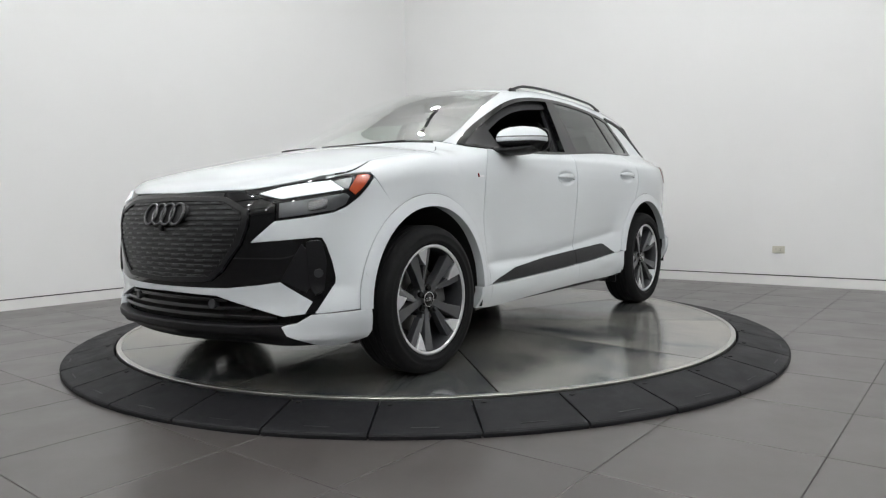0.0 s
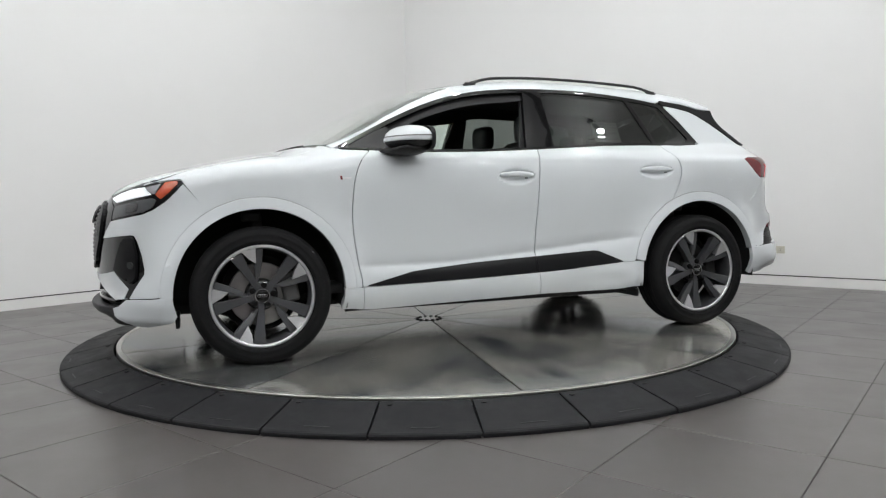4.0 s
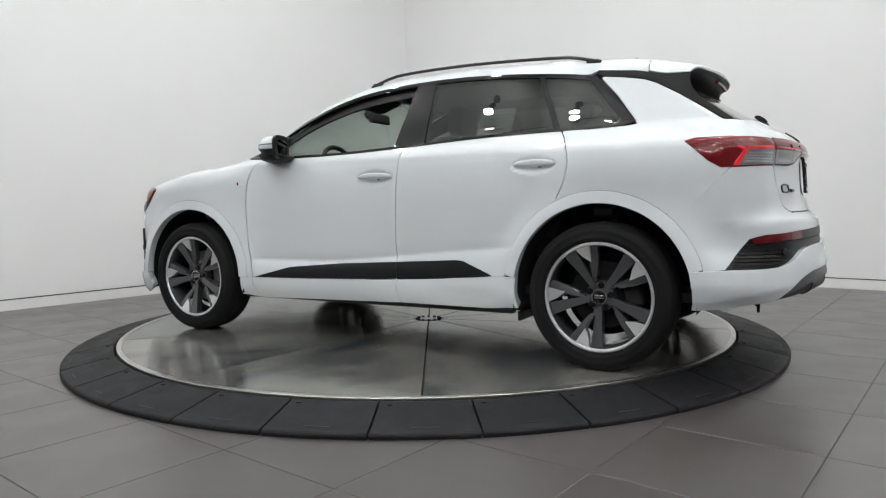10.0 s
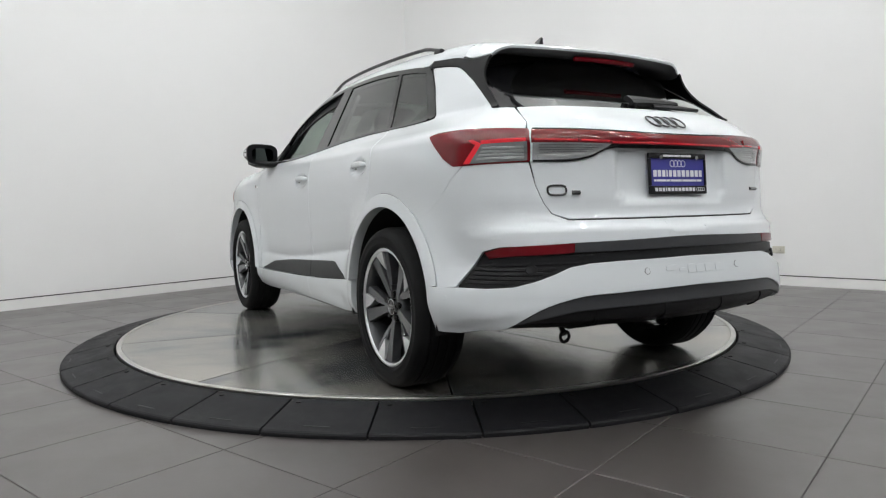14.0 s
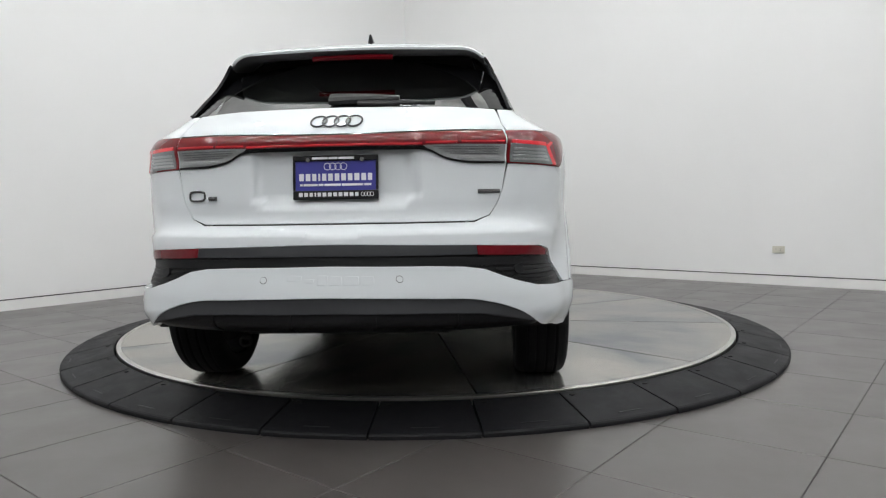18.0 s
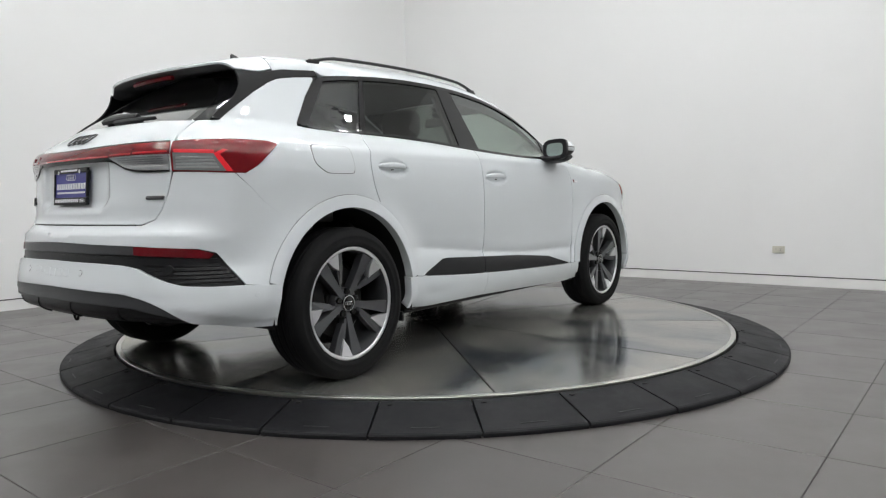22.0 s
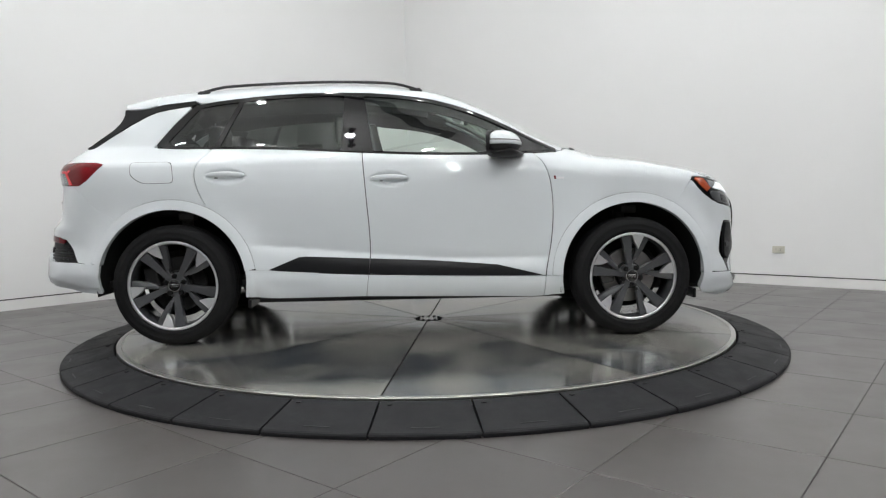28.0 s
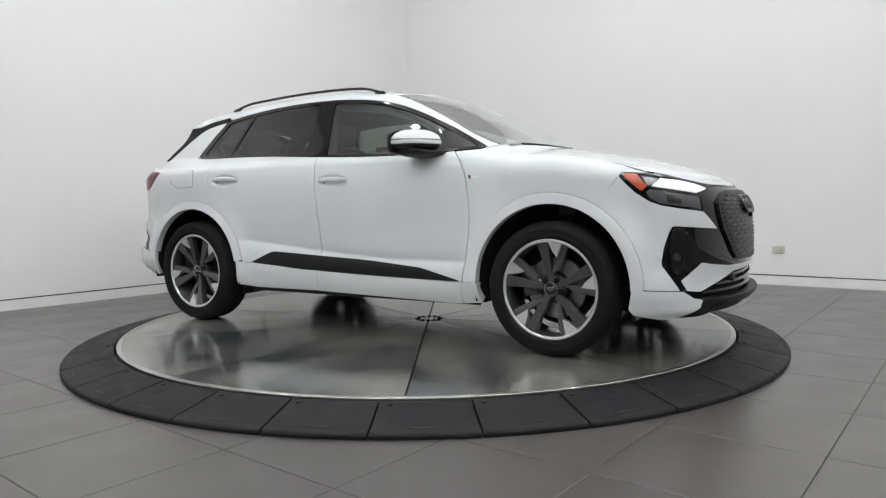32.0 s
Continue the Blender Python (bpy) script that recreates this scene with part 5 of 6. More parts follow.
    tagged(plate, "blue dealer plate in a black frame with white marks")
    o = Vector(lift("B", [(0.0, 0.93)])[0]) + CAR_OFF + Vector((0.010, -0.007, 0.002))
    rot = Matrix.Rotation(math.radians(4), 4, "Y")

    def pb(name, y0, y1, z0, z1, d, th, m, label="", bev=0.0):
        return part(name, bm_box((th, abs(y1 - y0), abs(z1 - z0)), o + rot @ Vector((-d, (y0 + y1) / 2, (z0 + z1) / 2)), bev, rot=rot), m, plate, label)
    pb("plate", -0.150, 0.150, -0.074, 0.074, 0.004, 0.006, M_BLUE)
    pb("frame_top", -0.158, 0.158, 0.060, 0.081, 0.006, 0.014, M_BLACKPLASTIC, bev=0.003)
    pb("frame_bottom", -0.158, 0.158, -0.081, -0.048, 0.006, 0.014, M_BLACKPLASTIC, bev=0.003)
    pb("frame_side", -0.158, -0.149, -0.0475, 0.0595, 0.006, 0.014, M_BLACKPLASTIC, bev=0.002)
    pb("frame_side", 0.149, 0.158, -0.0475, 0.0595, 0.006, 0.014, M_BLACKPLASTIC, bev=0.002)

    def bars(y0, y1, z0, z1, widths, d):
        x = y0
        total = sum(widths) + 0.45 * (len(widths) - 1)
        u = (y1 - y0) / total
        for w in widths:
            pb("white_bar", x, x + w * u, z0, z1, d, 0.002, M_INK)
            x += (w + 0.45) * u
    bars(0.135, -0.135, -0.012, 0.014, (1, 1, 0.9, 0.4, 0.9, 1, 1, 1, 1, 1.1, 1, 0.9), 0.008)
    bars(0.132, -0.132, -0.031, -0.023, (1, 6, 2, 7, 9, 3), 0.008)
    bars(0.135, -0.085, -0.070, -0.056, (1, 1, 0.9, 0.4, 0.9, 1, 1, 1, 1, 1.1, 1, 0.9), 0.0145)
    bars(0.085, -0.070, 0.066, 0.074, (7, 4, 7), 0.0145)
    for k in range(4):
        part("white_ring", bm_tube([o + rot @ Vector((-0.008, (k - 1.5) * 0.020 + 0.0125 * math.cos(t), 0.040 + 0.0125 * math.sin(t))) for t in np.linspace(0, 2 * math.pi, 20, endpoint=False)], 0.0014, 5, closed=True), M_INK, plate)
        part("white_ring", bm_tube([o + rot @ Vector((-0.014, -0.118 + (k - 1.5) * 0.011 + 0.007 * math.cos(t), -0.063 + 0.007 * math.sin(t))) for t in np.linspace(0, 2 * math.pi, 16, endpoint=False)], 0.001, 5, closed=True), M_INK, plate)
    for y in (-0.10, 0.10):
        part("screw", bm_cyl(0.008, 0.006, o + rot @ Vector((-0.015, y, 0.064)), Matrix.Rotation(math.pi / 2, 4, "Y"), 12), M_CHROME, plate)


def valance_fold(uv):
    """A hollow along the valance's side, its foot drawn in towards the wheel."""
    d = np.abs(uv[:, 0] + FRONT_MID)
    crease = 0.455 - 0.085 * np.clip((d - 0.62) / 0.36, 0, 1)
    drop = smooth(0.0, 0.04, crease - uv[:, 1])
    return -0.009 * drop * smooth(0.60, 0.72, d) * np.clip((uv[:, 1] - 0.30) / 0.10, 0.35, 1) - 0.028 * smooth(0.45, 0.33, uv[:, 1]) * smooth(0.66, 0.86, d)


def plate_recess(uv):
    """The tailgate's hollow round the plate."""
    dy = np.abs(np.abs(uv[:, 0]) - FRONT_MID)
    w = 0.36 - 0.9 * np.maximum(0, 0.87 - uv[:, 1])
    return -0.022 * smooth(0.0, 0.05, w - dy) * smooth(0.815, 0.86, uv[:, 1]) * smooth(1.06, 1.03, uv[:, 1])


M_REDBRIGHT = mat("red_guide", (0.62, 0.02, 0.03), 0.15, coat=1.0, emit=(0.9, 0.02, 0.03), power=0.12)
M_REDGUIDE = mat("band_guide", (0.55, 0.015, 0.025), 0.15, coat=1.0)
M_LENSSTRIP = mat("lens_strip", (0.5, 0.51, 0.52), 0.12, 0.6)
M_TINTREAR = glass_mat("rear_privacy_glass", (0.09, 0.092, 0.09), base=0.17, fall=3.4)
M_UNDERSIDE = mat("spoiler_plastic", (0.09, 0.09, 0.095), 0.5, vary=0.1, scale=30)
M_LAMPSMOKE = mat("smoked_lens", (0.30, 0.305, 0.31), 0.16, 0.25, coat=1.0, vary=0.25, scale=18)
build_rear()
# ---- side glass, trim, mirrors, handles, rails ----
def build_glass():
    top = lambda x: float(DLO_TOP(x))
    for sgn in (1, -1):
        # black surround strips
        up = [(x, top(x) + 0.002) for x in np.linspace(0.94, -1.30, 40)]
        strip = up + [(x, z - 0.022) for x, z in up[::-1]]
        panel("window_trim_upper", strip, M_BLACKGLOSS, sides=(sgn,), step=0.03, proud=0.001, thick=0.015)
        lowl = line(BELT, 0.93, -1.47, 30)
        panel("window_trim_lower", lowl + [(x, z + 0.011) for x, z in lowl[::-1]], M_BLACKGLOSS, sides=(sgn,), step=0.03, proud=0.004, thick=0.02)
        # mirror triangle
        tri = [(0.925, 1.150), (0.62, 1.137), (0.655, 1.27), (0.70, 1.257)] + [(x, top(x) - 0.022) for x in (0.74, 0.81, 0.88)]
        panel("mirror_triangle", tri, M_BLACKPLASTIC, sides=(sgn,), step=0.03, proud=-0.002, thick=0.02)
        # middle pillar
        bp = [(-0.185, float(BELT(-0.185)) + 0.012), (-0.375, float(BELT(-0.375)) + 0.012), (-0.365, top(-0.365) - 0.021), (-0.245, top(-0.245) - 0.021)]
        panel("middle_pillar", bp, M_BLACKGLOSS, sides=(sgn,), step=0.03, proud=0.0, thick=0.03)
        # divider before the fixed quarter light, and the end piece
        dv = [(-1.118, 1.195), (-1.150, 1.195), (-1.073, 1.37), (-1.018, top(-1.018) - 0.021), (-0.990, top(-0.99) - 0.021), (-1.042, 1.37)]
        panel("window_divider", dv, M_BLACKGLOSS, sides=(sgn,), step=0.02, proud=0.0, thick=0.02)
        end = [(-1.36, float(BELT(-1.36)) + 0.012), (-1.49, 1.205), (-1.512, 1.214), (-1.505, 1.228), (-1.41, 1.352), (-1.31, 1.453), (-1.268, 1.447), (-1.36, 1.335), (-1.44, 1.235), (-1.42, 1.215)]
        panel("quarter_trim", end, M_BLACKGLOSS, sides=(sgn,), step=0.02, proud=0.0005, thick=0.02)
        # panes
        fd = [(0.62, float(BELT(0.62)) + 0.012), (-0.183, float(BELT(-0.183)) + 0.012), (-0.243, top(-0.243) - 0.021)] + [(x, top(x) - 0.021) for x in np.linspace(-0.15, 0.66, 14)]
        if sgn < 0:
            g = panel("front_window", fd, M_GLASS, sides=(sgn,), step=0.05, thick=0.004, proud=-0.006, edge=0.0005, label="clear closed front side window")
            g.visible_shadow = False
        rd = [(-0.377, float(BELT(-0.377)) + 0.012), (-1.117, 1.195), (-1.041, 1.37), (-0.989, top(-0.989) - 0.021)] + [(x, top(x) - 0.021) for x in np.linspace(-0.9, -0.367, 8)]
        panel("rear_side_window", rd, M_TINT, sides=(sgn,), step=0.05, thick=0.004, proud=-0.005, edge=0.0005, label="dark tinted rear side window")
        ql = [(-1.151, 1.195), (-1.36, float(BELT(-1.36)) + 0.012), (-1.42, 1.216), (-1.44, 1.236), (-1.358, 1.337), (-1.268, 1.446)] + [(x, top(x) - 0.021) for x in np.linspace(-1.24, -1.019, 6)] + [(-1.074, 1.37)]
        panel("quarter_light", ql, M_TINT, sides=(sgn,), step=0.05, thick=0.004, proud=-0.005, edge=0.0005, label="dark tinted quarter light")
        # lower black door trim
        panel("door_trim", [(0.828, 0.387), (0.56, 0.452), (0.18, 0.483), (-0.2105, 0.503), (-0.2185, 0.414)] + line(LEDGE, -0.10, 0.75, 8, 0.0025), M_BLACKPLASTIC, sides=(sgn,), step=0.02, proud=0.004, thick=0.02, edge=0.002)
        panel("door_trim", [(-0.2165, 0.503), (-0.60, 0.523), (-0.64, 0.520), (-0.815, 0.449)] + line(LEDGE, -0.75, -0.2255, 5, 0.0025), M_BLACKPLASTIC, sides=(sgn,), step=0.02, proud=0.004, thick=0.02, edge=0.002)
        # black strip under the sill
        sill = [(0.945, 0.268), (-0.93, 0.290), (-0.93, 0.268), (0.945, 0.246)]
        panel("sill_strip", sill, M_BLACKPLASTIC, sides=(sgn,), step=0.03, proud=-0.006, thick=0.06)
        # fender badge: a red and a white bar
        turn = lambda pts: pts if sgn > 0 else [(1.864 - s0, z0) for s0, z0 in pts]
        panel("fender_badge", turn([(0.962, 0.985), (0.952, 0.985), (0.948, 0.966), (0.958, 0.966)]), M_RED, sides=(sgn,), step=0.02, proud=0.003, thick=0.004, edge=0.0008)
        panel("fender_badge", turn([(0.946, 0.976), (0.902, 0.976), (0.902, 0.967), (0.946, 0.967)]), M_INK, sides=(sgn,), step=0.02, proud=0.003, thick=0.004, edge=0.0008)
        # door handles with their cups
        for hx, hz in ((-0.09, 0.984), (-1.055, 1.015)):
            build_handle(hx, hz, sgn)
        build_mirror(sgn)
        build_rail(sgn)


def build_handle(hx, hz, sgn):
    """A grip bowed out of the door."""
    n = 17
    verts, faces = [], []
    for i in range(n):
        u = -1 + 2 * i / (n - 1)
        x = hx + 0.112 * u
        z = hz + 0.010 - 0.006 * u * u
        p = lift("W", [(x, z)], sgn)[0]
        hgt = 0.0155 * (1 - 0.45 * abs(u) ** 3)
        out = 0.020 * (1 - abs(u) ** 4) - 0.004
        th = 0.014
        for k in range(10):
            a = 2 * math.pi * k / 10
            cz, co = math.cos(a), math.sin(a)
            verts.append((p[0] + CAR_OFF.x, p[1] + sgn * (out - th / 2 + th / 2 * co) + CAR_OFF.y, z + hgt * math.copysign(abs(cz) ** 0.7, cz)))
    for i in range(n - 1):
        for k in range(10):
            faces.append((i * 10 + k, i * 10 + (k + 1) % 10, (i + 1) * 10 + (k + 1) % 10, (i + 1) * 10 + k))
    faces += [tuple(range(10)), tuple(range((n - 1) * 10, n * 10))]
    h = mesh_from("door_handle", verts, faces, M_WHITE, car, "white door handle", True)
    p = lift("W", [(hx - 0.045, hz - 0.014)], sgn)[0]
    part("handle_sensor", bm_box((0.020, 0.005, 0.007), CAR_OFF + Vector(p) + Vector((0, sgn * 0.024, 0)), 0.002), M_LAMPCLEAR, h)


def blob(c, half, e1=0.8, e2=0.8, n=24, m=16, zcut=(-1, 1), shape=None):
    """A rounded box between two heights of its own, as vertices and faces."""
    verts, faces = [], []
    f = lambda v, e: math.copysign(abs(v) ** e, v)
    for j in range(m + 1):
        zz = zcut[0] + (zcut[1] - zcut[0]) * j / m
        el = math.asin(max(-1, min(1, zz)))
        for i in range(n):
            a = 2 * math.pi * i / n
            q = [f(math.cos(el), e1) * f(math.cos(a), e2), f(math.cos(el), e1) * f(math.sin(a), e2), f(math.sin(el), e1)]
            if shape:
                q = shape(*q)
            verts.append((c[0] + half[0] * q[0], c[1] + half[1] * q[1], c[2] + half[2] * q[2]))
    for j in range(m):
        for i in range(n):
            faces.append((j * n + i, j * n + (i + 1) % n, (j + 1) * n + (i + 1) % n, (j + 1) * n + i))
    faces += [tuple(range(n))[::-1], tuple(range(m * n, m * n + n))]
    return verts, faces


def build_mirror(sgn):
    mir = new("door_mirror")
    mir.parent = car
    tagged(mir, "white door mirror on a black foot")
    cx, cy, cz = 0.590 + CAR_OFF.x, sgn * 0.935 + CAR_OFF.y, 1.177
    hx, hy, hz = 0.098, 0.120, 0.080
    sweep = 0.42

    def shp(x, y, z):
        # swept back outwards, cut flat behind, thinner at the outer end, its underside drawn in
        yo = y * sgn
        x2 = max(x, -0.62) * (1 - 0.20 * max(z, 0))
        z2 = z * (1 - 0.12 * max(yo, 0) - 0.14 * max(x, 0))
        if z2 < 0:
            x2 *= 1 + 0.25 * z2
            y = y * (1 + 0.18 * z2)
            z2 *= 0.72
        return x2 - sweep * yo * hy / hx + 0.04, y, z2
    at = (cx, cy, cz)
    v, f = blob(at, (hx, hy, hz), 0.72, 0.72, 36, 14, (-0.10, 1), shp)
    mesh_from("mirror_cap", v, f, M_WHITE, mir, "white mirror cap", True)
    v, f = blob(at, (hx * 0.985, hy * 0.99, hz), 0.72, 0.72, 36, 10, (-1, -0.08), shp)
    mesh_from("mirror_base", v, f, M_BLACKPLASTIC, mir, "black plastic mirror base", True)
    v, f = blob(at, (hx * 1.012, hy * 1.01, hz), 0.72, 0.72, 36, 3, (0.10, 0.18), shp)
    mesh_from("indicator_strip", v, f, M_LAMPCLEAR, mir, "clear indicator strip", True)
    foot = bmesh.new()
    rows = []
    for y, z, wx, h in ((0.80, 1.126, 0.105, 0.022), (0.85, 1.120, 0.108, 0.022), (0.90, 1.117, 0.106, 0.025), (0.96, 1.122, 0.096, 0.026), (1.01, 1.132, 0.070, 0.018)):
        c = Vector((cx + 0.045 - 0.3 * (y - 0.80), sgn * y + CAR_OFF.y, z))
        rows.append([foot.verts.new(c + Vector((wx * math.cos(t), 0, h * math.sin(t)))) for t in np.linspace(0, 2 * math.pi, 14, endpoint=False)])
    for p, q in zip(rows, rows[1:]):
        for k in range(14):
            foot.faces.new((p[k], p[(k + 1) % 14], q[(k + 1) % 14], q[k]))
    foot.faces.new(rows[0])
    foot.faces.new(rows[-1][::-1])
    bmesh.ops.recalc_face_normals(foot, faces=foot.faces)
    part("mirror_foot", foot, M_BLACKPLASTIC, mir, smooth=True)
    # glass in a bezel, facing back
    gx = cx + (-0.62 + 0.04) * hx
    for nm, w, h, d, m in (("mirror_bezel", 0.117, 0.070, 0.008, M_BLACKPLASTIC), ("mirror_glass", 0.080, 0.043, 0.011, M_MIRROR)):
        pts = [(w * math.copysign(abs(math.cos(a)) ** 0.55, math.cos(a)), h * math.copysign(abs(math.sin(a)) ** 0.55, math.sin(a))) for a in np.linspace(0, 2 * math.pi, 32, endpoint=False)]
        bm = bmesh.new()
        fr = [bm.verts.new((gx - d - sweep * y * sgn, cy + y, cz + 0.004 + z)) for y, z in pts]
        bk = [bm.verts.new((gx + 0.014 - sweep * y * sgn, cy + y, cz + 0.004 + z)) for y, z in pts]
        bm.faces.new(fr)
        for k in range(32):
            bm.faces.new((fr[k], fr[(k + 1) % 32], bk[(k + 1) % 32], bk[k]))
        bmesh.ops.recalc_face_normals(bm, faces=bm.faces)
        part(nm, bm, m, mir)


def build_rail(sgn):
    pts, rad = [], []
    for k in range(25):
        u = k / 24
        x = 0.12 - 1.42 * u
        y = float(ROOF_SIDE(x)) + 0.012
        z = float(lift("T", [(x, y)])[0][2])
        rise = 0.026 * min(1, math.sin(math.pi * min(max(u, 0.0), 1.0)) * 3.0) + 0.002
        pts.append(CAR_OFF + Vector((x, sgn * y, z + rise)))
    part("roof_rail", bm_tube(pts, 0.009, 10), M_BLACKRAIL, car, "black roof rail", smooth=True)
    for k in (1, 23):
        p = pts[k]
        part("rail_foot", bm_box((0.07, 0.018, 0.022), p + Vector((0.015 if k == 1 else -0.015, 0, -0.010)), 0.006), M_BLACKRAIL, car)


M_MIRROR = mat("mirror_silver", (0.34, 0.37, 0.38), 0.02, 1.0)
M_BLACKRAIL = mat("rail_black", (0.012, 0.012, 0.013), 0.3, vary=0.1, scale=20)
build_glass()
# ---- wheels, wells, underbody ----
M_STRUT = mat("strut_metal", (0.06, 0.06, 0.06), 0.5, 0.3, vary=0.3, scale=20)
def build_wheel(cx, sgn, phase):
    """One wheel, its outer face towards +y of its own, then turned to its side."""
    w = new("wheel")
    w.parent = car
    w.location = CAR_OFF + Vector((cx, sgn * 0.792, 0.368))
    w.rotation_euler = (0, 0, 0 if sgn > 0 else math.pi)
    R, hw = 0.360, 0.118
    tagged(w, "five-spoke grey and machined alloy wheel with black tyre")
    prof = [(0.268, -hw + 0.012), (0.285, -hw + 0.002), (0.315, -hw), (0.34, -hw + 0.008), (0.352, -hw + 0.024), (0.3575, -0.075)]
    for g in (-0.062, -0.022, 0.022, 0.062):
        prof += [(R, g - 0.010), (R, g - 0.005), (R - 0.007, g - 0.004), (R - 0.007, g + 0.004), (R, g + 0.005), (R, g + 0.010)]
    prof += [(0.3575, 0.075), (0.352, hw - 0.024), (0.34, hw - 0.008), (0.322, hw - 0.001), (0.318, hw + 0.0006), (0.314, hw), (0.295, hw - 0.001), (0.290, hw + 0.0008), (0.283, hw - 0.001), (0.268, hw - 0.010)]
    part("tyre", bm_lathe(prof, 80, "Y"), M_TYRE, w, "black road tyre", smooth=True)
    part("rim", bm_lathe([(0.262, -0.10), (0.245, -0.09), (0.240, 0.06), (0.246, 0.088), (0.250, 0.098)], 80, "Y"), M_RIMDARK, w, "dark grey wheel barrel", smooth=True)
    part("rim_lip", bm_lathe([(0.248, 0.088), (0.2515, 0.100), (0.2545, 0.104), (0.2655, 0.105), (0.2685, 0.102), (0.270, 0.094)], 80, "Y"), M_RIMBRIGHT, w, "machined bright rim edge", smooth=True)
    ph = math.radians(phase)

    def P(r, a, y):
        # angles run counter-clockwise as seen from outside
        return Vector((-r * math.cos(a), y, r * math.sin(a)))

    def slab(bm, quad, y_top, y_bot, bev=0.0025):
        top = [bm.verts.new(P(r, a, y)) for (r, a), y in zip(quad, y_top)]
        bot = [bm.verts.new(P(r, a, y)) for (r, a), y in zip(quad, y_bot)]
        k = len(quad)
        fs = [bm.faces.new(top)] + [bm.faces.new(bot[::-1])] + [bm.faces.new((top[i], bot[i], bot[(i + 1) % k], top[(i + 1) % k])) for i in range(k)]
        bmesh.ops.recalc_face_normals(bm, faces=fs)
        if bev:
            bmesh.ops.bevel(bm, geom=list(fs[0].edges), offset=bev, segments=2, affect="EDGES", profile=0.5)

    d = math.radians
    for k in range(5):
        a = ph + k * 2 * math.pi / 5
        # broad arm, counter-clockwise of the bright wedge
        bm = bmesh.new()
        aa = a + d(16)
        slab(bm, [(0.050, aa + d(17)), (0.050, aa - d(17)), (0.15, aa - d(7.6)), (0.249, aa - d(6.2)), (0.249, aa + d(8.6)), (0.15, aa + d(8.6))], [0.066, 0.066, 0.080, 0.093, 0.093, 0.080], [0.02, 0.02, 0.035, 0.05, 0.05, 0.035])
        part("spoke", bm, M_RIMDARK, w)
        # second arm
        bm = bmesh.new()
        ab = a - d(10)
        slab(bm, [(0.10, ab + d(14)), (0.10, ab - d(0)), (0.17, ab - d(5.5)), (0.249, ab - d(6.0)), (0.249, ab + d(2.5)), (0.17, ab + d(4.5))], [0.070, 0.066, 0.076, 0.086, 0.090, 0.082], [0.03, 0.03, 0.04, 0.045, 0.05, 0.04])
        part("spoke", bm, M_RIMDARK, w)
        # machined wedge between the arms
        bm = bmesh.new()
        slab(bm, [(0.170, a - d(5.0)), (0.252, a - d(7.4)), (0.252, a + d(9.4)), (0.205, a + d(4.6))], [0.084, 0.1005, 0.1005, 0.091], [0.05, 0.06, 0.06, 0.05], 0.0015)
        part("spoke_face", bm, M_RIMBRIGHT, w, "machined bright spoke face")
        # thin dark web from the wedge to the arm
        bm = bmesh.new()
        slab(bm, [(0.075, a + d(8)), (0.075, a - d(4)), (0.172, a - d(5.2)), (0.172, a + d(-1.2))], [0.066, 0.064, 0.078, 0.080], [0.03, 0.03, 0.04, 0.04], 0.001)
        part("spoke_web", bm, M_RIMDARK, w)
        b = ph + (k + 0.5) * 2 * math.pi / 5 + d(12)
        part("wheel_bolt", bm_cyl(0.0155, 0.03, P(0.0555, b, 0.0605), Matrix.Rotation(math.pi / 2, 4, "X"), 14, bevel=0.003), M_BLACKGLOSS, w)
    part("hub", bm_lathe([(0.0, 0.060), (0.040, 0.060), (0.066, 0.064), (0.072, 0.058), (0.074, 0.02)], 40, "Y"), M_RIMDARK, w, smooth=True)
    part("hub_cap", bm_lathe([(0.0, 0.079), (0.031, 0.078), (0.035, 0.074), (0.037, 0.06)], 32, "Y"), M_BLACKGLOSS, w, "black hub cap with rings", smooth=True)
    part("cap_edge", bm_lathe([(0.0325, 0.0775), (0.0335, 0.0802), (0.0368, 0.0797), (0.0378, 0.06)], 32, "Y"), M_CHROME, w)
    for k in range(4):
        part("cap_ring", bm_tube([Vector(((k - 1.5) * -0.0112 + 0.0075 * math.cos(t), 0.0796, 0.0075 * math.sin(t))) for t in np.linspace(0, 2 * math.pi, 14, endpoint=False)], 0.0013, 5, closed=True), M_CHROME, w)
    part("brake_disc", bm_lathe([(0.05, -0.005), (0.165, -0.005), (0.168, -0.01), (0.168, -0.03), (0.165, -0.035), (0.05, -0.035)], 48, "Y"), M_DISC if cx > 0 else M_DARK, w, "steel brake disc" if cx > 0 else "")
    part("disc_bell", bm_lathe([(0.0, 0.02), (0.08, 0.02), (0.085, 0.01), (0.085, -0.02)], 32, "Y"), M_DARK, w)
    ang = math.radians(12)
    cal = bm_box((0.085, 0.07, 0.16), P(0.150, ang if sgn > 0 else math.pi - ang, -0.004), 0.015, Matrix.Rotation(0.2, 4, "Y"))
    part("brake_caliper", cal, M_CALIPER if cx > 0 else M_DARK, w, "grey brake caliper" if cx > 0 else "")
    part("backplate", bm_lathe([(0.0, -0.07), (0.20, -0.07), (0.205, -0.06), (0.205, -0.055)], 32, "Y"), M_DARK, w)
    return w


M_CALIPER = mat("caliper_grey", (0.10, 0.10, 0.10), 0.5, 0.4, vary=0.2, scale=30)
for cx, sgn, phase in ((WB, 1, 32), (-WB, 1, 35), (WB, -1, 82), (-WB, -1, 44)):
    build_wheel(cx, sgn, phase)


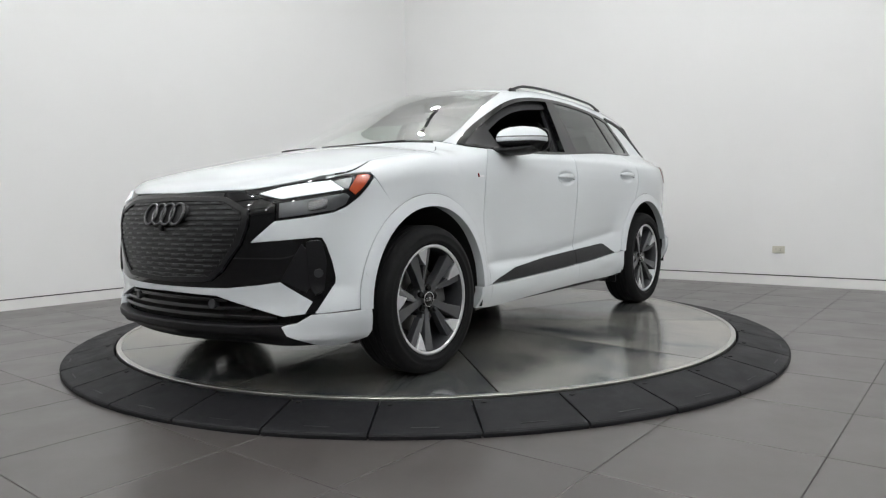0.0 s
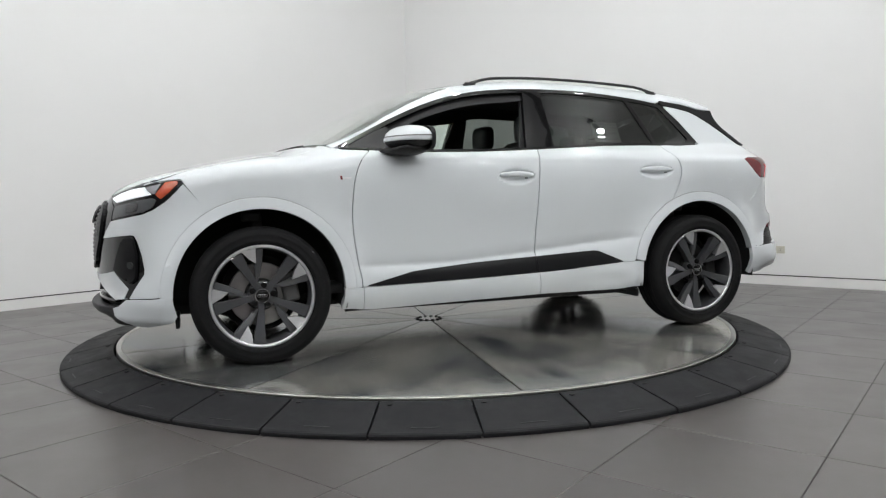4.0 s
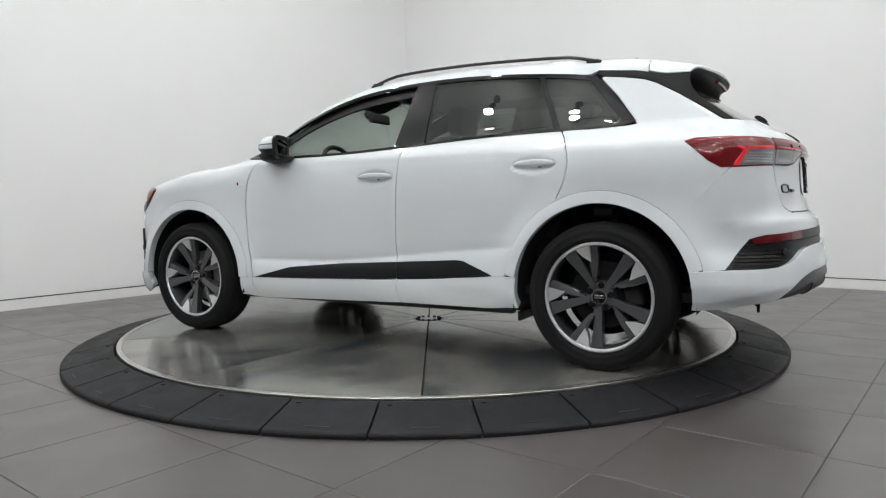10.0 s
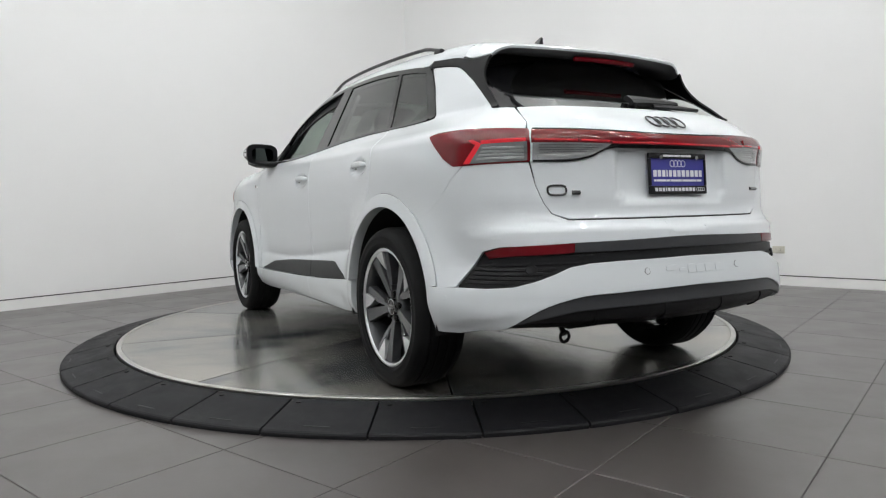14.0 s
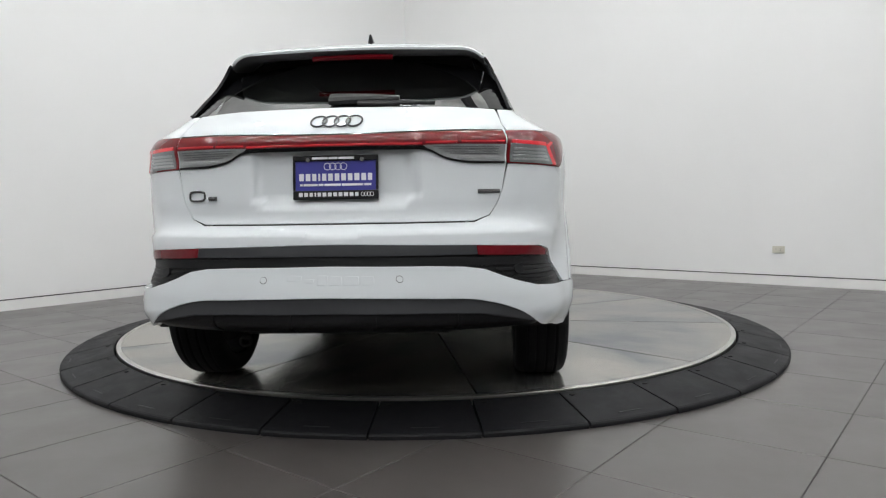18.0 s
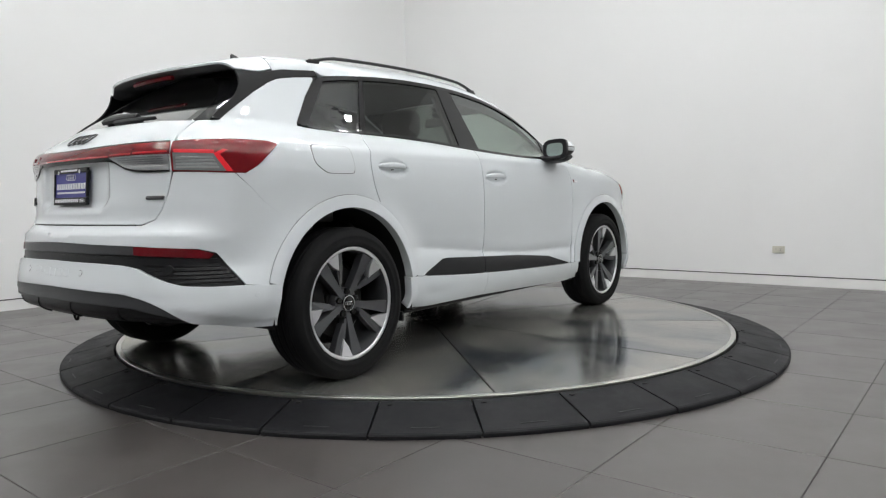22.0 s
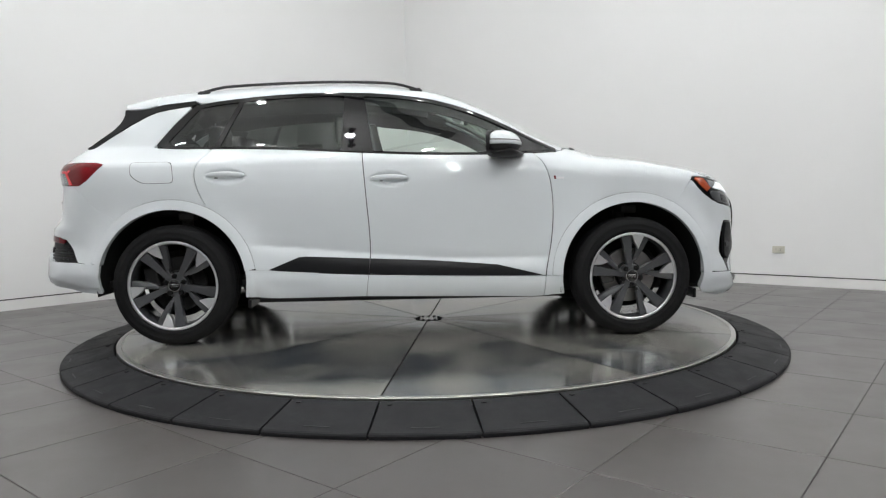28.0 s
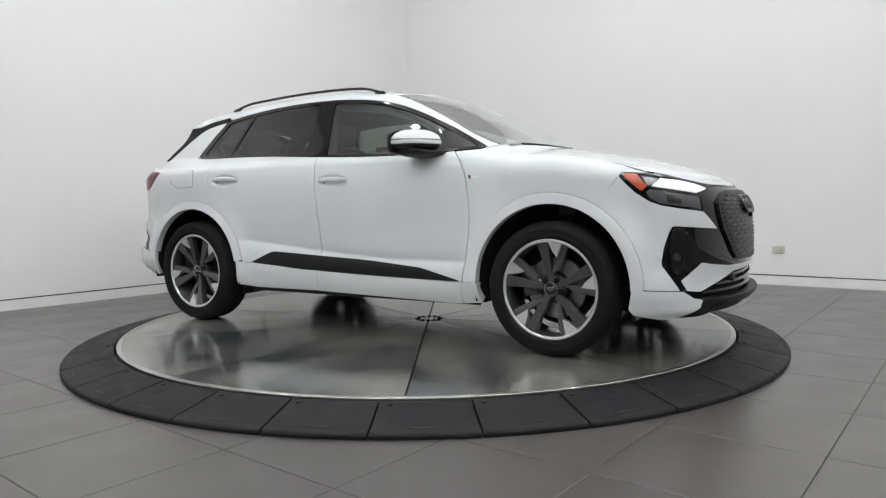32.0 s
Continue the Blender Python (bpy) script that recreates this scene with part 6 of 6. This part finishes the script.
def build_under():
    o = CAR_OFF
    for cx in (WB, -WB):
        for sgn in (1, -1):
            # wheel well liner
            verts, faces = [], []
            n = 28
            for i in range(n + 1):
                a = math.radians((-14 + 204 * i / n) if cx < 0 else (-12 + 206 * i / n))
                for r, y in ((0.02, 0.44), (0.452, 0.44), (0.456, 0.60), (0.452, 0.885)):
                    verts.append((o.x + cx + r * math.cos(a), o.y + sgn * y, 0.387 + r * math.sin(a)))
            for i in range(n):
                for j in range(3):
                    faces.append((i * 4 + j, i * 4 + j + 1, i * 4 + 5 + j, i * 4 + 4 + j))
            mesh_from("wheel_well", verts, faces, M_DARK, car, "", True)
            part("damper", bm_cyl(0.035, 0.42, o + Vector((cx, sgn * 0.60, 0.56)), Matrix.Rotation(sgn * 0.12, 4, "X"), 14), M_STRUT, car)
            part("spring_mount", bm_box((0.10, 0.08, 0.05), o + Vector((cx + 0.03, sgn * 0.66, 0.775)), 0.01), M_STRUT, car)
            part("control_arm", bm_box((0.09, 0.42, 0.04), o + Vector((cx, sgn * 0.50, 0.26)), 0.012), M_DARK, car)
    part("floor_pan", bm_box((1.86, 1.44, 0.08), o + Vector((0, 0, 0.285)), 0.03), M_DARK, car, "black underbody tray")
    part("front_tray", bm_box((1.25, 0.86, 0.08), o + Vector((1.50, 0, 0.27)), 0.03), M_DARK, car)
    part("rear_tray", bm_box((1.20, 0.86, 0.08), o + Vector((-1.48, 0, 0.36)), 0.03), M_DARK, car)
    for sgn in (1, -1):
        part("jack_rail", bm_box((1.80, 0.05, 0.04), o + Vector((0.0, sgn * 0.77, 0.262)), 0.008), M_BLACKPLASTIC, car)
        part("air_flap", bm_box((0.02, 0.24, 0.06), o + Vector((1.80, sgn * 0.68, 0.245)), 0.004), M_BLACKPLASTIC, car)
        part("air_flap", bm_box((0.02, 0.22, 0.05), o + Vector((-0.95, sgn * 0.72, 0.240)), 0.004), M_BLACKPLASTIC, car)
    # dark inner skins behind the shut lines
    fl = [(0.90, 0.27), (-0.90, 0.29)] + arc(-WB, ARCH_Z, 0.47, -8, 66, 12) + [(-1.18, 0.85), (-1.55, 0.85), (-1.70, 1.0), (-1.70, 1.10), (-1.50, 1.17), (-1.18, 1.165)] + line(BELT, -1.1, 0.80, 16, -0.015) + [(1.0, 1.12), (1.05, 1.0), (1.10, 0.84)] + arc(WB, ARCH_Z, 0.47, 120, 190, 10)
    for sgn in (1, -1):
        panel("inner_skin", fl, M_DARK, sides=(sgn,), step=0.05, proud=-0.022, thick=0.03)
        panel("inner_skin", [(1.15, 0.90), (1.15, 1.06), (1.50, 1.02), (1.75, 0.94), (2.0, 0.90)] + [(2.0, 0.40), (1.86, 0.40)] + flankx(*arc(WB, ARCH_Z, 0.47, 3, 100, 14)), M_DARK, sides=(sgn,), step=0.05, proud=-0.016, thick=0.02)
    fm = FRONT_MID
    panel("nose_backing", mirrored([(fm, 0.895), (2.3, 0.885), (1.95, 0.90), (1.95, 0.30), (fm, 0.26)]), M_DARK, step=0.06, proud=-0.06, thick=0.01)
    panel("tail_backing", mirrored([(-fm, 1.19), (-2.1, 1.17), (-1.95, 1.05), (-1.85, 0.90), (-1.90, 0.40), (-fm, 0.33)]), M_DARK, step=0.06, proud=-0.05, thick=0.01)


build_under()
# ---- cabin ----
def cabin_shell():
    o = CAR_OFF
    # headliner under the roof and inner pillars
    rs = [(x, 0.50) for x in np.linspace(0.20, -1.60, 12)]
    panel("headliner", [(0.24, y) for y in np.linspace(-0.50, 0.50, 8)] + rs + [(x, -y) for x, y in rs[::-1]], M_LINER, chart="T", step=0.08, proud=-0.035, thick=0.01, both=True)
    rail = over(*[(x, float(SCREEN_SIDE(x)) + 0.005) for x in np.linspace(0.97, 0.26, 10)]) + over(*[(x, float(ROOF_SIDE(x)) - 0.01) for x in np.linspace(0.20, -1.50, 14)])
    low = [(-1.50, 1.41)] + [(x, float(DLO_TOP(x)) - 0.02 - 0.042 * float(smooth(-0.45, -0.15, x) * smooth(0.88, 0.70, x))) for x in np.linspace(-1.28, 0.93, 34)]
    for sgn in (1, -1):
        panel("pillar_lining", rail + low, M_INTERIOR, sides=(sgn,), step=0.04, proud=-0.03, thick=0.012, both=True)
        panel("pillar_lining", [(-0.16, 1.15), (-0.36, 1.15), (-0.35, 1.50), (-0.25, 1.50)], M_INTERIOR, sides=(sgn,), step=0.05, proud=-0.05, thick=0.02, both=True)
        panel("pillar_lining", [(-1.20, 1.18), (-1.50, 1.18), (-1.75, 1.20), (-1.62, 1.36), (-1.40, 1.45), (-1.26, 1.44), (-1.36, 1.30)], M_INTERIOR, sides=(sgn,), step=0.05, proud=-0.03, thick=0.02, both=True)
        # door tops
        tops = line(BELT, 0.85, -1.45, 20, -0.004)
        bm = bmesh.new()
        a = [bm.verts.new(o + Vector(lift("W", [(x, z - 0.004)], sgn)[0]) + Vector((0, -sgn * 0.012, 0))) for x, z in tops]
        b = [bm.verts.new(v.co + Vector((0, -sgn * 0.10, -0.015))) for v in a]
        c = [bm.verts.new(v.co + Vector((0, -sgn * 0.13, -0.35))) for v in a]
        for k in range(len(a) - 1):
            bm.faces.new((a[k], b[k], b[k + 1], a[k + 1]))
            bm.faces.new((b[k], c[k], c[k + 1], b[k + 1]))
        part("door_lining", bm, M_INTERIOR, car, "black inner door lining", smooth=True)
    # floor and bulkhead
    part("cabin_floor", bm_box((2.9, 1.40, 0.05), o + Vector((-0.45, 0, 0.36)), 0.01), M_INTERIOR, car)
    part("boot_floor", bm_box((0.75, 1.20, 0.05), o + Vector((-1.65, 0, 0.80)), 0.01), M_INTERIOR, car)
    # dashboard
    v, f = blob((o.x + 0.88, o.y, 0.98), (0.28, 0.72, 0.17), 0.5, 0.5, 32, 12)
    mesh_from("dashboard", v, f, M_INTERIOR, car, "black dashboard", True)
    v, f = blob((o.x + 0.70, o.y + 0.36, 1.08), (0.12, 0.19, 0.08), 0.6, 0.6, 20, 10)
    mesh_from("instrument_hood", v, f, M_INTERIOR, car, "", True)
    part("touch_screen", bm_box((0.02, 0.28, 0.13), o + Vector((0.63, 0.0, 1.02)), 0.005, Matrix.Rotation(-0.35, 4, "Y")), M_BLACKGLOSS, car)
    # steering wheel
    c = o + Vector((0.50, 0.37, 1.055))
    tilt = Matrix.Rotation(math.radians(-65), 4, "Y")
    ring = [c + tilt @ Vector((0.18 * math.cos(t), 0.18 * math.sin(t), 0)) for t in np.linspace(0, 2 * math.pi, 40, endpoint=False)]
    sw = part("steering_wheel", bm_tube(ring, 0.016, 8, closed=True), M_INTERIOR, car, "black steering wheel", smooth=True)
    part("wheel_boss", bm_box((0.12, 0.16, 0.04), c, 0.015, tilt), M_INTERIOR, sw)
    for t in (0.0, math.pi / 2, -math.pi / 2):
        part("wheel_spoke", bm_tube([c, c + tilt @ Vector((-0.17 * math.cos(t), 0.17 * math.sin(t), 0))], 0.014, 6), M_INTERIOR, sw)
    # inner mirror with its stalk
    part("inner_mirror", bm_box((0.03, 0.24, 0.07), o + Vector((0.45, 0, 1.435)), 0.012, Matrix.Rotation(0.15, 4, "Y")), M_INTERIOR, car, "black inner mirror")
    part("sensor_box", bm_box((0.12, 0.11, 0.05), o + Vector((0.49, 0, 1.485)), 0.012, Matrix.Rotation(0.5, 4, "Y")), M_INTERIOR, car)
    for sgn in (1, -1):
        part("sun_visor", bm_box((0.15, 0.32, 0.018), o + Vector((0.24, sgn * 0.31, 1.475)), 0.006, Matrix.Rotation(0.35, 4, "Y")), M_LINER, car)
    # seats
    for sy in (0.37, -0.37):
        seat(o + Vector((-0.02, sy, 0.0)))
    bench = new("rear_bench")
    bench.parent = car
    v, f = blob((o.x - 0.80, o.y, 0.62), (0.27, 0.62, 0.11), 0.4, 0.4, 28, 10)
    mesh_from("bench_cushion", v, f, M_SEAT, bench, "", True)
    bm = bm_box((0.14, 1.22, 0.60), o + Vector((-1.10, 0, 0.92)), 0.05, Matrix.Rotation(math.radians(-18), 4, "Y"))
    part("bench_back", bm, M_SEAT, bench)
    for sy in (-0.42, 0, 0.42):
        v, f = blob((o.x - 1.20, o.y + sy, 1.27), (0.055, 0.13, 0.085 if sy else 0.06), 0.5, 0.5, 20, 10)
        mesh_from("headrest", v, f, M_SEAT, bench, "", True)
    # papers inside the windows
    pl = panel("window_sheet", [(-0.69, 1.205), (-0.885, 1.205), (-0.885, 1.335), (-0.69, 1.335)], M_STICKER, sides=(1,), step=0.08, proud=-0.014, thick=0.001, edge=0.0002, label="printed sheet behind the rear window")
    for z, a, b in ((1.316, -0.74, -0.87), (1.296, -0.71, -0.87), (1.278, -0.71, -0.84), (1.258, -0.71, -0.87), (1.238, -0.71, -0.80), (1.218, -0.73, -0.87)):
        panel("print_bar", [(a, z), (b, z), (b, z + 0.010), (a, z + 0.010)], M_PRINT, pl, sides=(1,), step=0.08, proud=-0.012, thick=0.001, edge=0.0002)
    panel("screen_label", [(0.37, 0.40), (0.44, 0.40), (0.44, 0.52), (0.37, 0.52)], M_INK, chart="T", sides=(1,), step=0.08, proud=-0.009, thick=0.001, edge=0.0002, label="small white windscreen label")
    # screen blackout and cowl
    low = [(1.20 - 0.24 * (y / 0.7) ** 2, y) for y in np.linspace(-0.66, 0.66, 14)]
    up = [(1.235 - 0.20 * (y / 0.7) ** 2, y) for y in np.linspace(0.69, -0.69, 14)]
    panel("cowl", low + up, M_BLACKPLASTIC, chart="T", step=0.05, proud=-0.016, thick=0.02)
    for y0, y1 in ((0.50, -0.02), (-0.08, -0.54)):
        pts = [CAR_OFF + Vector(lift("T", [(1.215 - 0.24 * (y / 0.7) ** 2, y)])[0]) + Vector((0.004, 0, -0.004)) for y in np.linspace(y0, y1, 8)]
        part("windscreen_wiper", bm_tube(pts, 0.006, 6), M_BLACKPLASTIC, car)


def seat(at):
    s = new("front_seat")
    s.parent = car
    v, f = blob((at.x + 0.02, at.y, 0.62), (0.27, 0.255, 0.11), 0.45, 0.45, 28, 10)
    mesh_from("seat_cushion", v, f, M_SEAT, s, "", True)

    def lean(x, y, z):
        return x - 1.9 * (z + 1) * 0.5 + 0.25 * abs(y) ** 3, y * (1 - 0.16 * max(z, 0)), z
    v, f = blob((at.x - 0.20, at.y, 0.93), (0.085, 0.25, 0.31), 0.45, 0.5, 28, 16, shape=lean)
    mesh_from("seat_back", v, f, M_SEAT, s, "", True)
    v, f = blob((at.x - 0.385, at.y, 1.315), (0.05, 0.135, 0.095), 0.55, 0.5, 22, 10)
    mesh_from("headrest", v, f, M_SEAT, s, "", True)
    for dy in (-0.05, 0.05):
        part("headrest_post", bm_tube([Vector((at.x - 0.36, at.y + dy, 1.16)), Vector((at.x - 0.385, at.y + dy, 1.28))], 0.006, 6), M_DARKCHROME, s)


M_PRINT = mat("faded_print", (0.11, 0.13, 0.115), 0.7)
cabin_shell()


# ---- tiles last ----
build_tiles()


def motions():
    rows = [(float(t), turn_at(t)) for t in range(0, 33)]
    walk(table, [(t, pose(0, 0, 0, 0, 0, a)) for t, a in rows])
    walk(car, [(t, pose(0, 0, CAR_Z, 0, 0, a)) for t, a in rows])


motions()
